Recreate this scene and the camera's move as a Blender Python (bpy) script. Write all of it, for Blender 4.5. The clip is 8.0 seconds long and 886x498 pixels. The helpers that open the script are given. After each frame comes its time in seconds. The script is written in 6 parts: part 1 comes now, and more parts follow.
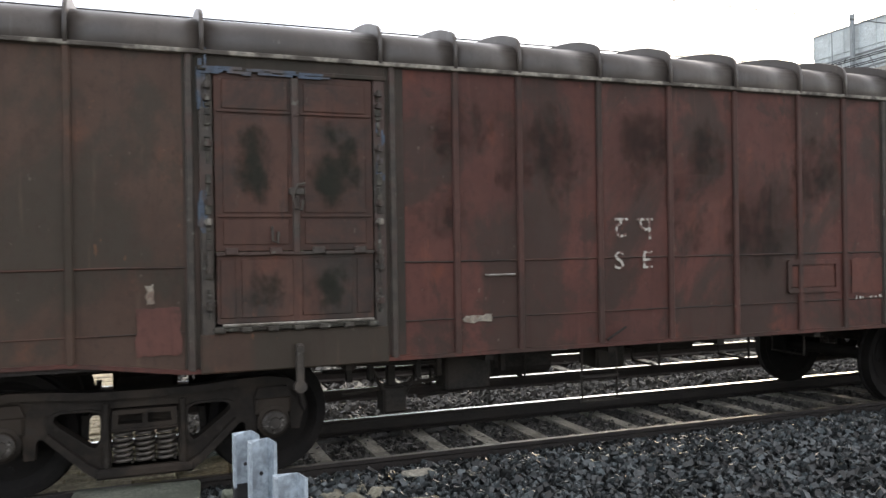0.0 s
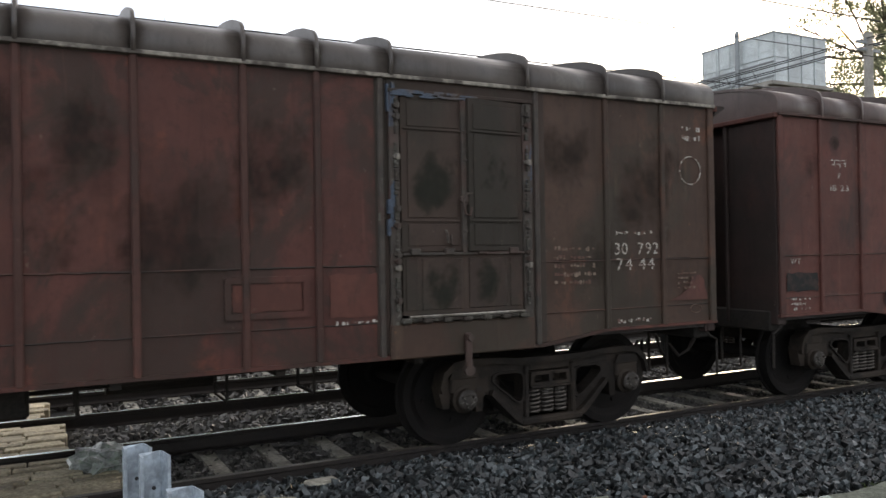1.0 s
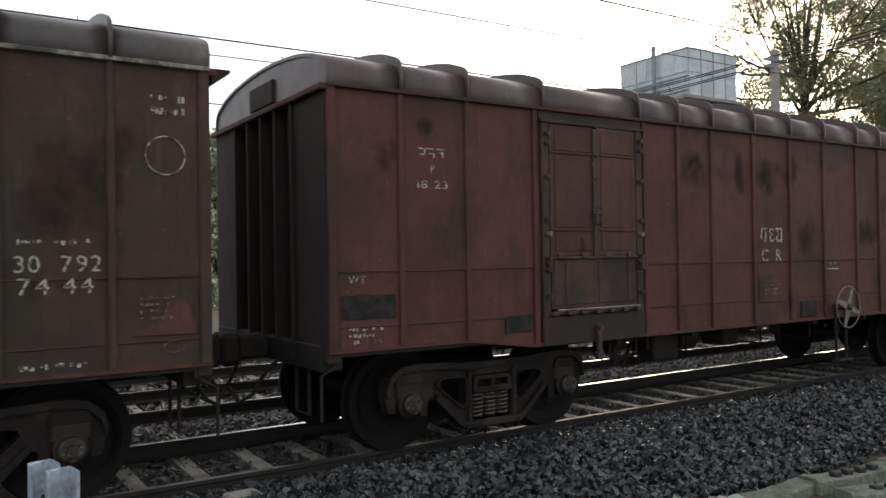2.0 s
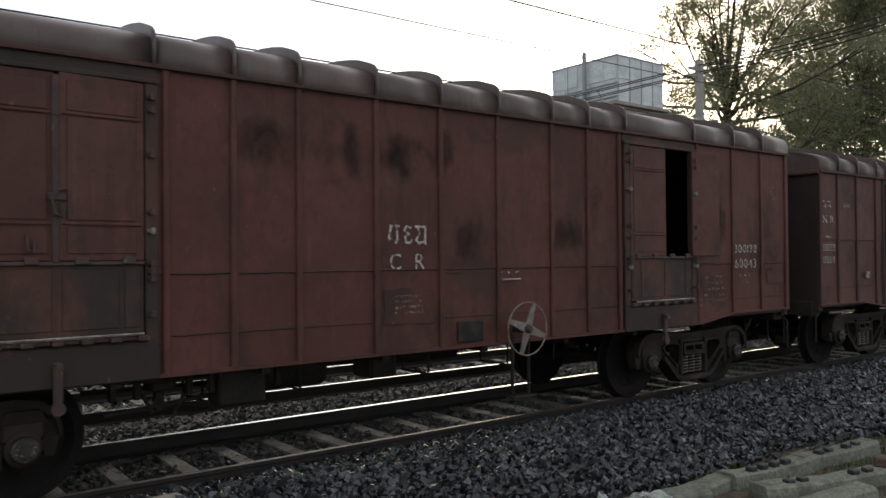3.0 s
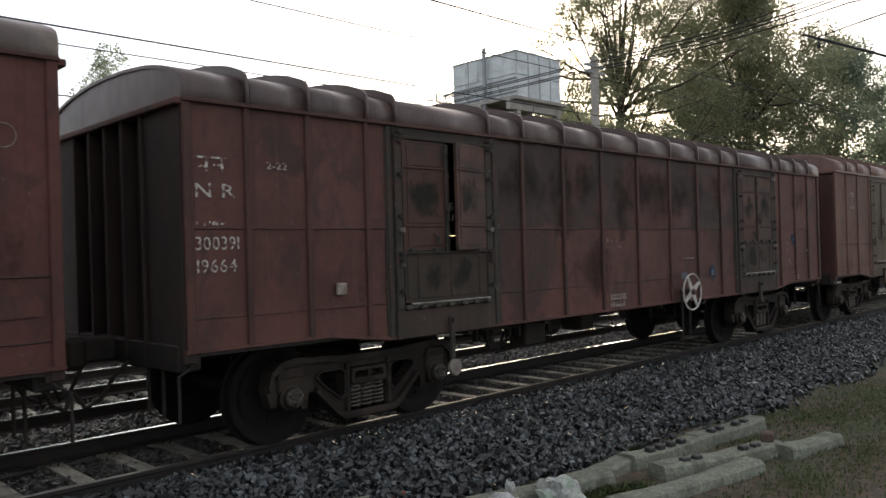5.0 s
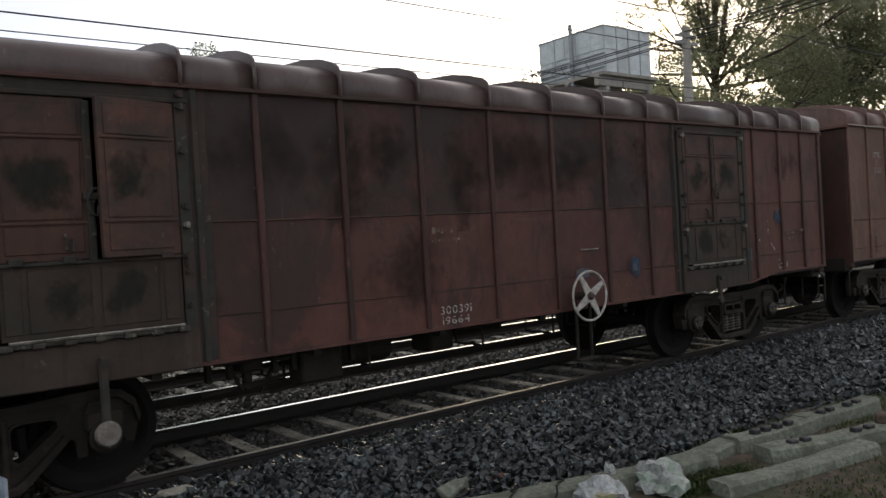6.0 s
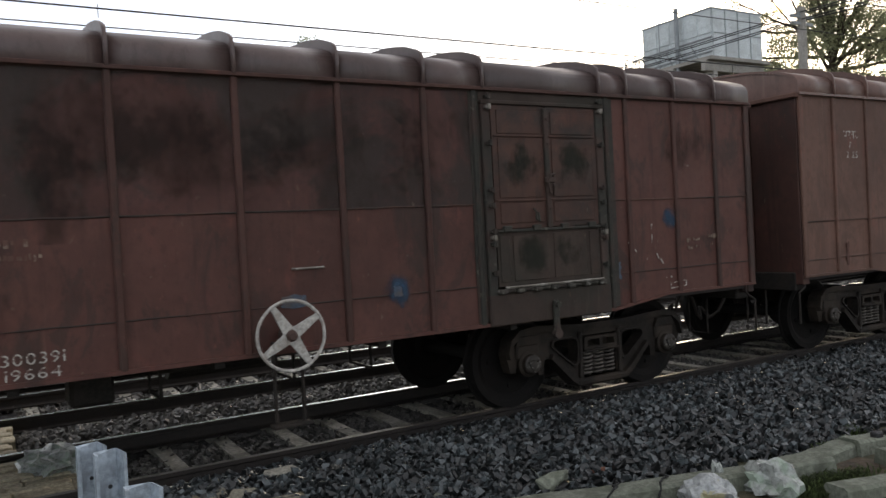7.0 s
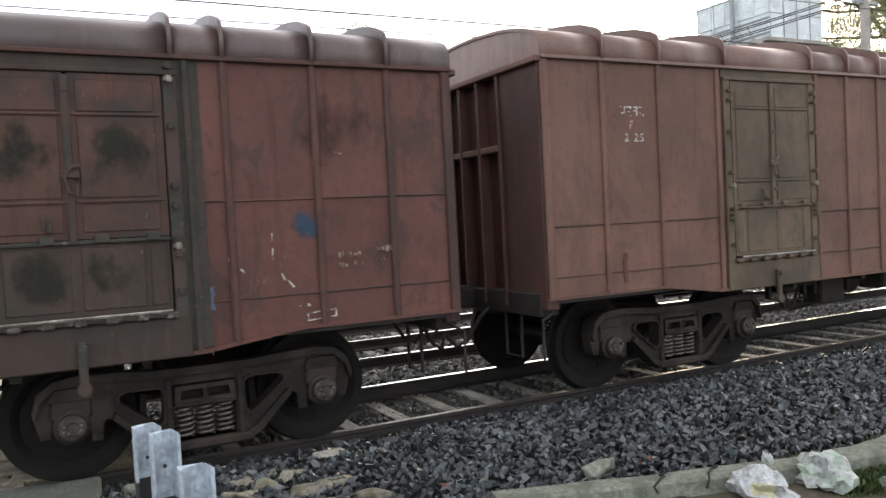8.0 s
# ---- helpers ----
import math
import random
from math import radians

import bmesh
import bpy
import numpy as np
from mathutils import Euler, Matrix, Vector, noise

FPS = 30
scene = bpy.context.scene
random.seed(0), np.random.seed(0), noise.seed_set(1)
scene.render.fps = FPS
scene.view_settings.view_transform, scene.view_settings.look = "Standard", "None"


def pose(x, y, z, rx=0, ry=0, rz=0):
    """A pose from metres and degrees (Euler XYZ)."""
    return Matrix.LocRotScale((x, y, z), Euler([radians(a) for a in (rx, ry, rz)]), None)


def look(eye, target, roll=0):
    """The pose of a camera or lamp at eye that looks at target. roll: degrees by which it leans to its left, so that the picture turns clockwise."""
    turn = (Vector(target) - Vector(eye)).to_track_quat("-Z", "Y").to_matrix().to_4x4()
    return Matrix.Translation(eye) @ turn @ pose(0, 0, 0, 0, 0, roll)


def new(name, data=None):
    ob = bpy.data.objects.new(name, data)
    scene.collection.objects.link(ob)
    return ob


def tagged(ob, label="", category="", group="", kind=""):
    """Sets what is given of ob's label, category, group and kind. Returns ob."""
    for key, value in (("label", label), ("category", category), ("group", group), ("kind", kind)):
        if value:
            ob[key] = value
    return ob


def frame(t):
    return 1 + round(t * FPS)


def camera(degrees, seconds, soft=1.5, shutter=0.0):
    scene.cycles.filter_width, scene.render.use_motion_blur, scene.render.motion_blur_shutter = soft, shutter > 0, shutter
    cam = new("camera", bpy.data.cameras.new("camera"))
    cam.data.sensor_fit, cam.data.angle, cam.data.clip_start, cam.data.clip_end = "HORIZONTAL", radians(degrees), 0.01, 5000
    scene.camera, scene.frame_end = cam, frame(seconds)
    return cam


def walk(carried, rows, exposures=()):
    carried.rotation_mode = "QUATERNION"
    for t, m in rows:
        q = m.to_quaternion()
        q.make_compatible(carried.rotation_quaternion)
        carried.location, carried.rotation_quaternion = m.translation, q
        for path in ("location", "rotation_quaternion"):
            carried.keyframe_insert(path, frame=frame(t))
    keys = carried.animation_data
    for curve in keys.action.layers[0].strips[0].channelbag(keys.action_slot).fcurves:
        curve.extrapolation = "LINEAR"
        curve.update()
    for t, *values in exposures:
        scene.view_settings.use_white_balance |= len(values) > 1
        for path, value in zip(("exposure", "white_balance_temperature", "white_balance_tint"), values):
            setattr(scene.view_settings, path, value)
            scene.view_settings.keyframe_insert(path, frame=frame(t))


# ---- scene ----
cam = camera(58.67, 8.0, soft=1.5, shutter=0.08)
PATH = [
    (0.0, -0.009, -7.069, 1.919, 89.95, 0.92, -20.53),
    (0.5, -0.010, -7.072, 1.917, 90.41, 0.90, -23.78),
    (1.0, 0.004, -7.052, 1.912, 90.25, 0.99, -27.46),
    (1.5, 0.004, -7.051, 1.915, 90.48, 0.92, -30.64),
    (2.0, 0.009, -7.059, 1.913, 90.69, 0.94, -32.94),
    (2.2, 0.013, -7.079, 1.917, 90.81, 0.70, -34.35),
    (3.3, 0.007, -7.071, 1.909, 90.61, 0.65, -38.83),
    (3.5, 0.009, -7.065, 1.910, 90.59, 0.73, -39.59),
    (4.0, 0.012, -7.067, 1.908, 90.56, 1.15, -40.90),
    (4.5, 0.009, -7.068, 1.905, 90.55, 1.07, -42.79),
    (4.7, 0.008, -7.075, 1.900, 90.62, 0.84, -43.55),
    (5.2, 0.000, -7.062, 1.914, 90.00, 2.00, -45.20),
    (5.8, -0.050, -7.064, 1.930, 89.00, 3.13, -41.96),
    (6.0, -0.010, -7.077, 1.920, 89.20, 3.39, -38.18),
    (6.5, 0.003, -7.058, 1.931, 88.98, 2.53, -33.36),
    (7.0, -0.002, -7.030, 1.906, 88.90, 3.09, -31.07),
    (7.5, 0.003, -7.047, 1.916, 88.76, 3.23, -28.79),
    (8.0, 0.002, -7.048, 1.916, 88.02, 2.97, -27.55),
]
EXPOSURES = [(t, stops, 7450, 13) for t, stops in ((0.0, 0.85), (0.5, 0.55), (1.0, 0.40), (1.5, 0.10), (2.0, 0.10), (3.5, -0.20), (4.0, -0.15), (4.5, 0.05), (6.0, -0.24), (6.5, -0.27), (7.0, 0.05), (7.5, 0.32), (8.0, 1.12))]
walk(cam, [(t, pose(x, y, z, rx, ry, rz)) for t, x, y, z, rx, ry, rz in PATH], EXPOSURES)

# ---- light: hazy low sun behind the trees, beyond the train ----
SUN_AZ, SUN_EL = 54.85, 13.5
world = bpy.data.worlds.new("hazy_sky")
scene.world = world
world.use_nodes = True
wn, wl = world.node_tree.nodes, world.node_tree.links
wn.clear()
w_out, w_bg, w_sky = wn.new("ShaderNodeOutputWorld"), wn.new("ShaderNodeBackground"), wn.new("ShaderNodeTexSky")
w_mix, w_grey = wn.new("ShaderNodeMix"), wn.new("ShaderNodeRGB")
w_sky.sky_type, w_sky.sun_disc = "NISHITA", False
w_sky.sun_elevation, w_sky.sun_rotation = radians(SUN_EL), radians(SUN_AZ)
w_sky.dust_density, w_sky.air_density, w_sky.ozone_density = 1.3, 0.65, 1.6
w_mix.data_type, w_mix.inputs["Factor"].default_value = "RGBA", 0.36
w_grey.outputs[0].default_value = (8.7, 9.1, 9.6, 1)
wl.new(w_sky.outputs[0], w_mix.inputs["A"])
wl.new(w_grey.outputs[0], w_mix.inputs["B"])
wl.new(w_mix.outputs["Result"], w_bg.inputs[0])
w_bg.inputs[1].default_value = 0.22
wl.new(w_bg.outputs[0], w_out.inputs[0])

sun = new("sun", bpy.data.lights.new("sun", "SUN"))
sun.data.energy, sun.data.angle, sun.data.color = 2.8, radians(2.0), (1.0, 0.955, 0.89)
sun_dir = Vector((math.sin(radians(SUN_AZ)) * math.cos(radians(SUN_EL)), math.cos(radians(SUN_AZ)) * math.cos(radians(SUN_EL)), math.sin(radians(SUN_EL))))
sun.matrix_world = look(pose(0, 0, 0, 0, 0, -3.0) @ sun_dir * 60, (0, 0, 0))


# ---- materials ----
def material(name, base, rough=0.7, metal=0.0, grain=30.0, grain_amount=0.35, stain=None, stain_scale=1.5, stain_amount=0.6, stain_edge=(0.45, 0.65),
             streak=None, streak_amount=0.0, bump=0.15, random_amount=0.0, island_amount=0.0, island_skew=1.0, coords="Object", spots=None, spot_scale=6.0, spot_edge=(0.62, 0.7), rough_var=0.12, scatter=True):
    m = bpy.data.materials.new(name)
    m.use_nodes = True
    n, l = m.node_tree.nodes, m.node_tree.links
    bsdf = n["Principled BSDF"]
    tc = n.new("ShaderNodeTexCoord")
    info = n.new("ShaderNodeObjectInfo")
    shift = n.new("ShaderNodeVectorMath")
    shift.operation = "MULTIPLY_ADD"
    l.new(info.outputs["Random"], shift.inputs[0])
    shift.inputs[1].default_value = (37.0, 53.0, 71.0) if random_amount and scatter else (0, 0, 0)
    l.new(tc.outputs[coords], shift.inputs[2])
    vec = shift.outputs[0]

    def noise_tex(scale, detail=5.0, rough_=0.6, v=None):
        t = n.new("ShaderNodeTexNoise")
        t.inputs["Scale"].default_value, t.inputs["Detail"].default_value, t.inputs["Roughness"].default_value = scale, detail, rough_
        l.new(v or vec, t.inputs["Vector"])
        return t.outputs["Fac"]

    def ramp(src, lo, hi):
        r = n.new("ShaderNodeMapRange")
        r.inputs["From Min"].default_value, r.inputs["From Max"].default_value = lo, hi
        r.interpolation_type = "SMOOTHSTEP"
        l.new(src, r.inputs["Value"])
        return r.outputs["Result"]

    def mix(fac, a, b, scale=1.0, blend="MIX"):
        x = n.new("ShaderNodeMix")
        x.data_type, x.blend_type = "RGBA", blend
        if isinstance(fac, float):
            x.inputs["Factor"].default_value = fac
        else:
            k = n.new("ShaderNodeMath")
            k.operation = "MULTIPLY"
            l.new(fac, k.inputs[0])
            k.inputs[1].default_value = scale
            l.new(k.outputs[0], x.inputs["Factor"])
        for v, s in ((a, "A"), (b, "B")):
            if isinstance(v, tuple):
                x.inputs[s].default_value = (*v, 1)
            else:
                l.new(v, x.inputs[s])
        return x.outputs["Result"]

    dark = tuple(c * (1 - grain_amount) for c in base)
    light = tuple(min(1, c * (1 + grain_amount)) for c in base)
    fine = noise_tex(grain)
    col = mix(ramp(fine, 0.3, 0.7), dark, light)
    if stain:
        col = mix(ramp(noise_tex(stain_scale, 4.0, 0.55), *stain_edge), col, stain, stain_amount)
    if streak:
        st = n.new("ShaderNodeVectorMath")
        st.operation = "MULTIPLY"
        l.new(vec, st.inputs[0])
        st.inputs[1].default_value = (5.0, 5.0, 0.35)
        col = mix(ramp(noise_tex(2.2, 4.0, 0.6, st.outputs[0]), 0.5, 0.72), col, streak, streak_amount)
    if spots:
        col = mix(ramp(noise_tex(spot_scale, 3.0, 0.6), *spot_edge), col, spots, 0.8)
    if random_amount or island_amount:
        hsv = n.new("ShaderNodeHueSaturation")
        mr = n.new("ShaderNodeMapRange")
        amount = random_amount or island_amount
        mr.inputs["To Min"].default_value, mr.inputs["To Max"].default_value = 1 - amount, 1 + amount * island_skew
        if random_amount:
            l.new(info.outputs["Random"], mr.inputs["Value"])
        else:
            geo = n.new("ShaderNodeNewGeometry")
            skew = n.new("ShaderNodeMath")
            skew.operation = "POWER"
            skew.inputs[1].default_value = island_skew
            l.new(geo.outputs["Random Per Island"], skew.inputs[0])
            l.new(skew.outputs[0], mr.inputs["Value"])
        l.new(mr.outputs["Result"], hsv.inputs["Value"])
        l.new(col, hsv.inputs["Color"])
        col = hsv.outputs["Color"]
    l.new(col, bsdf.inputs["Base Color"])
    bsdf.inputs["Metallic"].default_value = metal
    rr = n.new("ShaderNodeMapRange")
    rr.inputs["To Min"].default_value, rr.inputs["To Max"].default_value = max(0.03, rough - rough_var), min(1, rough + rough_var)
    l.new(fine, rr.inputs["Value"])
    l.new(rr.outputs["Result"], bsdf.inputs["Roughness"])
    if bump:
        b = n.new("ShaderNodeBump")
        b.inputs["Strength"].default_value, b.inputs["Distance"].default_value = bump, 0.02
        l.new(noise_tex(grain * 1.7, 6.0), b.inputs["Height"])
        l.new(b.outputs["Normal"], bsdf.inputs["Normal"])
    return m


def wagon_paint(name, base, cloud, cloud_amount, cloud_edge, rust, seed, rough=0.66):
    """Old oxide paint: soot clouds, run marks, rust blooms, pale scuffs; all run on across the sheets."""
    m = bpy.data.materials.new(name)
    m.use_nodes = True
    n, l = m.node_tree.nodes, m.node_tree.links
    bsdf = n["Principled BSDF"]
    tc, add = n.new("ShaderNodeTexCoord"), n.new("ShaderNodeVectorMath")
    l.new(tc.outputs["Object"], add.inputs[0])
    add.inputs[1].default_value = (seed * 13.7, 0, seed * 5.1)

    def tex(scale, stretch=(1, 1, 1), detail=5.0, rough_=0.6, distort=0.0):
        mul, t = n.new("ShaderNodeVectorMath"), n.new("ShaderNodeTexNoise")
        mul.operation = "MULTIPLY"
        l.new(add.outputs[0], mul.inputs[0])
        mul.inputs[1].default_value = stretch
        l.new(mul.outputs[0], t.inputs["Vector"])
        t.inputs["Scale"].default_value, t.inputs["Detail"].default_value = scale, detail
        t.inputs["Roughness"].default_value, t.inputs["Distortion"].default_value = rough_, distort
        return t.outputs["Fac"]

    def band(src, lo, hi, amount):
        r = n.new("ShaderNodeMapRange")
        r.interpolation_type = "SMOOTHSTEP"
        r.inputs["From Min"].default_value, r.inputs["From Max"].default_value, r.inputs["To Max"].default_value = lo, hi, amount
        l.new(src, r.inputs["Value"])
        return r.outputs["Result"]

    def over(fac, a, colour):
        x = n.new("ShaderNodeMix")
        x.data_type = "RGBA"
        l.new(fac, x.inputs["Factor"])
        if isinstance(a, tuple):
            x.inputs["A"].default_value = (*a, 1)
        else:
            l.new(a, x.inputs["A"])
        x.inputs["B"].default_value = (*colour, 1)
        return x.outputs["Result"]

    deep = tuple(c * 0.6 for c in base)
    col = over(band(tex(1.1, detail=8.0, rough_=0.68), 0.36, 0.66, 0.75), base, deep)
    col = over(band(tex(2.6, (1, 1, 0.6), 8.0, 0.7), 0.54, 0.7, 0.6), col, rust)
    col = over(band(tex(0.62, (1, 1, 0.8), 9.0, 0.66, 0.5), *cloud_edge, cloud_amount), col, cloud)
    col = over(band(tex(2.1, (1, 1, 0.55), 9.0, 0.68, 0.6), 0.55, 0.62, cloud_amount * 0.75), col, cloud)
    col = over(band(tex(4.5, (1, 1, 0.7), 8.0, 0.7), 0.57, 0.64, 0.45), col, deep)
    col = over(band(tex(3.0, (3.0, 3.0, 0.14), 6.0, 0.68), 0.54, 0.7, 0.55), col, tuple(c * 0.45 for c in base))
    col = over(band(tex(4.0, (2.4, 2.4, 0.16), 5.0, 0.62), 0.6, 0.74, 0.4), col, (base[0] * 1.5, base[1] * 1.75, base[2] * 1.7))
    col = over(band(tex(14.0, (1, 1, 0.7), 6.0, 0.75), 0.52, 0.66, 0.4), col, tuple(c * 0.5 for c in base))
    fleck = tex(17.0, (1, 1, 0.6), 4.0, 0.6)
    col = over(band(fleck, 0.69, 0.74, 0.3), col, (0.2, 0.16, 0.135))
    chip = tex(7.0, (1, 1, 0.5), 6.0, 0.7)
    col = over(band(chip, 0.66, 0.7, 0.6), col, (rust[0] * 1.15, rust[1] * 1.25, rust[2] * 1.1))
    info, hsv, mr = n.new("ShaderNodeObjectInfo"), n.new("ShaderNodeHueSaturation"), n.new("ShaderNodeMapRange")
    mr.inputs["To Min"].default_value, mr.inputs["To Max"].default_value = 0.9, 1.1
    l.new(info.outputs["Random"], mr.inputs["Value"])
    l.new(mr.outputs["Result"], hsv.inputs["Value"])
    l.new(col, hsv.inputs["Color"])
    l.new(hsv.outputs["Color"], bsdf.inputs["Base Color"])
    rr = n.new("ShaderNodeMapRange")
    l.new(tex(5.0), rr.inputs["Value"])
    rr.inputs["To Min"].default_value, rr.inputs["To Max"].default_value = rough - 0.1, rough + 0.14
    l.new(rr.outputs["Result"], bsdf.inputs["Roughness"])
    bp = n.new("ShaderNodeBump")
    bp.inputs["Strength"].default_value, bp.inputs["Distance"].default_value = 0.35, 0.02
    l.new(tex(2.2, detail=7.0, rough_=0.62), bp.inputs["Height"])
    bsdf.inputs["Specular IOR Level"].default_value = 0.35
    l.new(bp.outputs["Normal"], bsdf.inputs["Normal"])
    return m


PAINTS = {
    "sooty": wagon_paint("oxide_red_paint_sooty", (0.092, 0.032, 0.0245), (0.03, 0.02, 0.015), 0.78, (0.5, 0.58), (0.14, 0.04, 0.022), 1),
    "brown": wagon_paint("soot_browned_paint", (0.067, 0.0375, 0.026), (0.034, 0.027, 0.019), 0.8, (0.48, 0.57), (0.13, 0.05, 0.028), 15),
    "plain": wagon_paint("oxide_red_paint_plain", (0.099, 0.034, 0.026), (0.03, 0.018, 0.0145), 0.6, (0.54, 0.64), (0.125, 0.033, 0.026), 2),
    "aged": wagon_paint("oxide_red_paint_aged", (0.1, 0.04, 0.031), (0.031, 0.021, 0.017), 0.7, (0.53, 0.6), (0.145, 0.046, 0.037), 3),
    "aged_upper": wagon_paint("oxide_red_paint_aged_dark", (0.075, 0.029, 0.0235), (0.026, 0.0185, 0.0155), 0.85, (0.45, 0.53), (0.115, 0.04, 0.034), 3.4),
    "fresh": wagon_paint("oxide_red_paint_fresh", (0.142, 0.072, 0.053), (0.066, 0.036, 0.027), 0.55, (0.54, 0.64), (0.175, 0.065, 0.048), 4),
    "rusty": wagon_paint("orange_red_repaint", (0.112, 0.039, 0.0285), (0.05, 0.024, 0.018), 0.6, (0.52, 0.62), (0.16, 0.055, 0.035), 11),
    "olive": wagon_paint("weathered_olive_paint", (0.105, 0.075, 0.048), (0.04, 0.032, 0.024), 0.65, (0.5, 0.6), (0.11, 0.055, 0.036), 5),
    # shade of the gap between wagons is put into this end colour
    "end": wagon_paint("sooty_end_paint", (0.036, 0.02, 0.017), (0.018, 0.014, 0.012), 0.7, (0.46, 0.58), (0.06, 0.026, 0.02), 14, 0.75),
    "rib": wagon_paint("grimy_rib_paint", (0.072, 0.031, 0.024), (0.028, 0.021, 0.017), 0.65, (0.5, 0.6), (0.11, 0.038, 0.028), 12),
    "grime": wagon_paint("olive_grime_over_paint", (0.05, 0.033, 0.026), (0.026, 0.024, 0.018), 0.7, (0.46, 0.58), (0.075, 0.04, 0.028), 17, 0.75),
    "soot_door": wagon_paint("sooty_door_paint", (0.084, 0.039, 0.0285), (0.023, 0.02, 0.017), 0.9, (0.42, 0.55), (0.12, 0.042, 0.028), 6),
}
ROOFS = {
    "sooty": wagon_paint("grey_dusty_roof", (0.08, 0.066, 0.058), (0.042, 0.035, 0.032), 0.6, (0.45, 0.62), (0.12, 0.11, 0.095), 7, 0.38),
    "plain": wagon_paint("brown_dusty_roof", (0.105, 0.072, 0.065), (0.05, 0.038, 0.035), 0.5, (0.5, 0.66), (0.12, 0.09, 0.08), 8, 0.38),
    "aged": wagon_paint("brown_roof", (0.095, 0.06, 0.055), (0.05, 0.036, 0.034), 0.5, (0.5, 0.66), (0.12, 0.09, 0.08), 9, 0.39),
    "fresh": wagon_paint("red_roof", (0.155, 0.083, 0.066), (0.08, 0.05, 0.042), 0.4, (0.5, 0.7), (0.17, 0.095, 0.075), 10, 0.4),
}
for roof in ROOFS.values():
    roof.node_tree.nodes["Principled BSDF"].inputs["Specular IOR Level"].default_value = 0.5
M_DOORFRAME = material("weathered_grey_green_steel", (0.046, 0.037, 0.03), 0.62, 0.1, grain=9.0, stain=(0.065, 0.03, 0.023), stain_scale=2.2, stain_amount=0.7, spots=(0.11, 0.11, 0.09), spot_scale=12.0, spot_edge=(0.64, 0.7), bump=0.35, random_amount=0.12)
M_FRAME_RED = material("weathered_red_brown_steel", (0.06, 0.03, 0.024), 0.62, 0.1, grain=9.0, stain=(0.04, 0.033, 0.028), stain_scale=2.2, stain_amount=0.6, spots=(0.13, 0.11, 0.095), spot_scale=11.0, bump=0.3, random_amount=0.12)
M_FRAME_DARK = material("sooty_green_black_steel", (0.027, 0.0255, 0.02), 0.85, 0.0, grain=9.0, stain=(0.055, 0.028, 0.022), stain_scale=2.2, stain_amount=0.7, spots=(0.09, 0.08, 0.065), spot_scale=11.0, bump=0.3, random_amount=0.12)
M_DUST = material("pale_dust_crust", (0.25, 0.228, 0.195), 0.9, grain=20.0, stain=(0.06, 0.05, 0.043), stain_scale=4.0, stain_amount=0.92, stain_edge=(0.42, 0.58), bump=0.5)
M_BRIGHT = material("scraped_bare_steel", (0.33, 0.31, 0.28), 0.4, 0.7, stain=(0.1, 0.08, 0.06), stain_scale=5.0, bump=0.3)
M_BROWNSTONE = material("dull_brown_broken_stone", (0.075, 0.05, 0.036), 0.9, stain=(0.06, 0.05, 0.04), stain_scale=9.0, bump=0.4)
M_SLAB = material("damp_greenish_concrete", (0.12, 0.13, 0.105), 0.85, stain=(0.07, 0.08, 0.06), stain_scale=4.0, stain_amount=0.7, bump=0.4)
M_BLUE = material("faded_blue_paint", (0.045, 0.065, 0.095), 0.6, stain=(0.08, 0.06, 0.05), stain_scale=6.0, stain_amount=0.8, bump=0.3)
M_BOGIE = material("dusty_cast_steel", (0.0155, 0.0122, 0.01), 0.72, 0.0, grain=12.0, stain=(0.039, 0.029, 0.022), stain_scale=2.6, stain_amount=0.7, stain_edge=(0.47, 0.62), bump=0.4, spots=(0.03, 0.026, 0.022), spot_scale=8.0)
M_CAP = material("greasy_worn_cap_steel", (0.034, 0.028, 0.024), 0.45, 0.2, grain=14.0, stain=(0.018, 0.015, 0.012), stain_scale=9.0, stain_amount=0.8, spots=(0.2, 0.19, 0.175), spot_scale=26.0, spot_edge=(0.6, 0.66), bump=0.3)
M_CRUST = material("flaking_grey_green_crust", (0.05, 0.046, 0.037), 0.85, grain=16.0, grain_amount=0.6, stain=(0.032, 0.022, 0.018), stain_scale=6.0, stain_amount=0.85, spots=(0.16, 0.155, 0.135), spot_scale=15.0, spot_edge=(0.58, 0.66), bump=0.6)
M_SPRING = material("dusty_spring_steel", (0.085, 0.075, 0.066), 0.4, 0.5, bump=0.2)
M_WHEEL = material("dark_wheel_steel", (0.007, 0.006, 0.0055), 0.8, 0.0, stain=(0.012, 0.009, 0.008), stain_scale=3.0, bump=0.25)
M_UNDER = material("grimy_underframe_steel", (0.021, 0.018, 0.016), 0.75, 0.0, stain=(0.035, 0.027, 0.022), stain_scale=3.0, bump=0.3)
M_WHITE = material("stencilled_white_paint", (0.4, 0.37, 0.33), 0.8, stain=(0.1, 0.045, 0.036), stain_scale=19.0, stain_amount=0.95, stain_edge=(0.48, 0.56), bump=0.1)
M_FAINT = material("rubbed_out_stencil_paint", (0.2, 0.15, 0.115), 0.8, stain=(0.1, 0.045, 0.036), stain_scale=15.0, stain_amount=0.95, stain_edge=(0.42, 0.54), bump=0.1)
M_WHEELWHITE = material("dusty_white_painted_iron", (0.4, 0.385, 0.355), 0.6, stain=(0.22, 0.18, 0.15), stain_scale=8.0, bump=0.15)
M_WHEELGREY = material("dusty_grey_iron", (0.17, 0.15, 0.13), 0.6, stain=(0.09, 0.07, 0.06), stain_scale=8.0, bump=0.15)
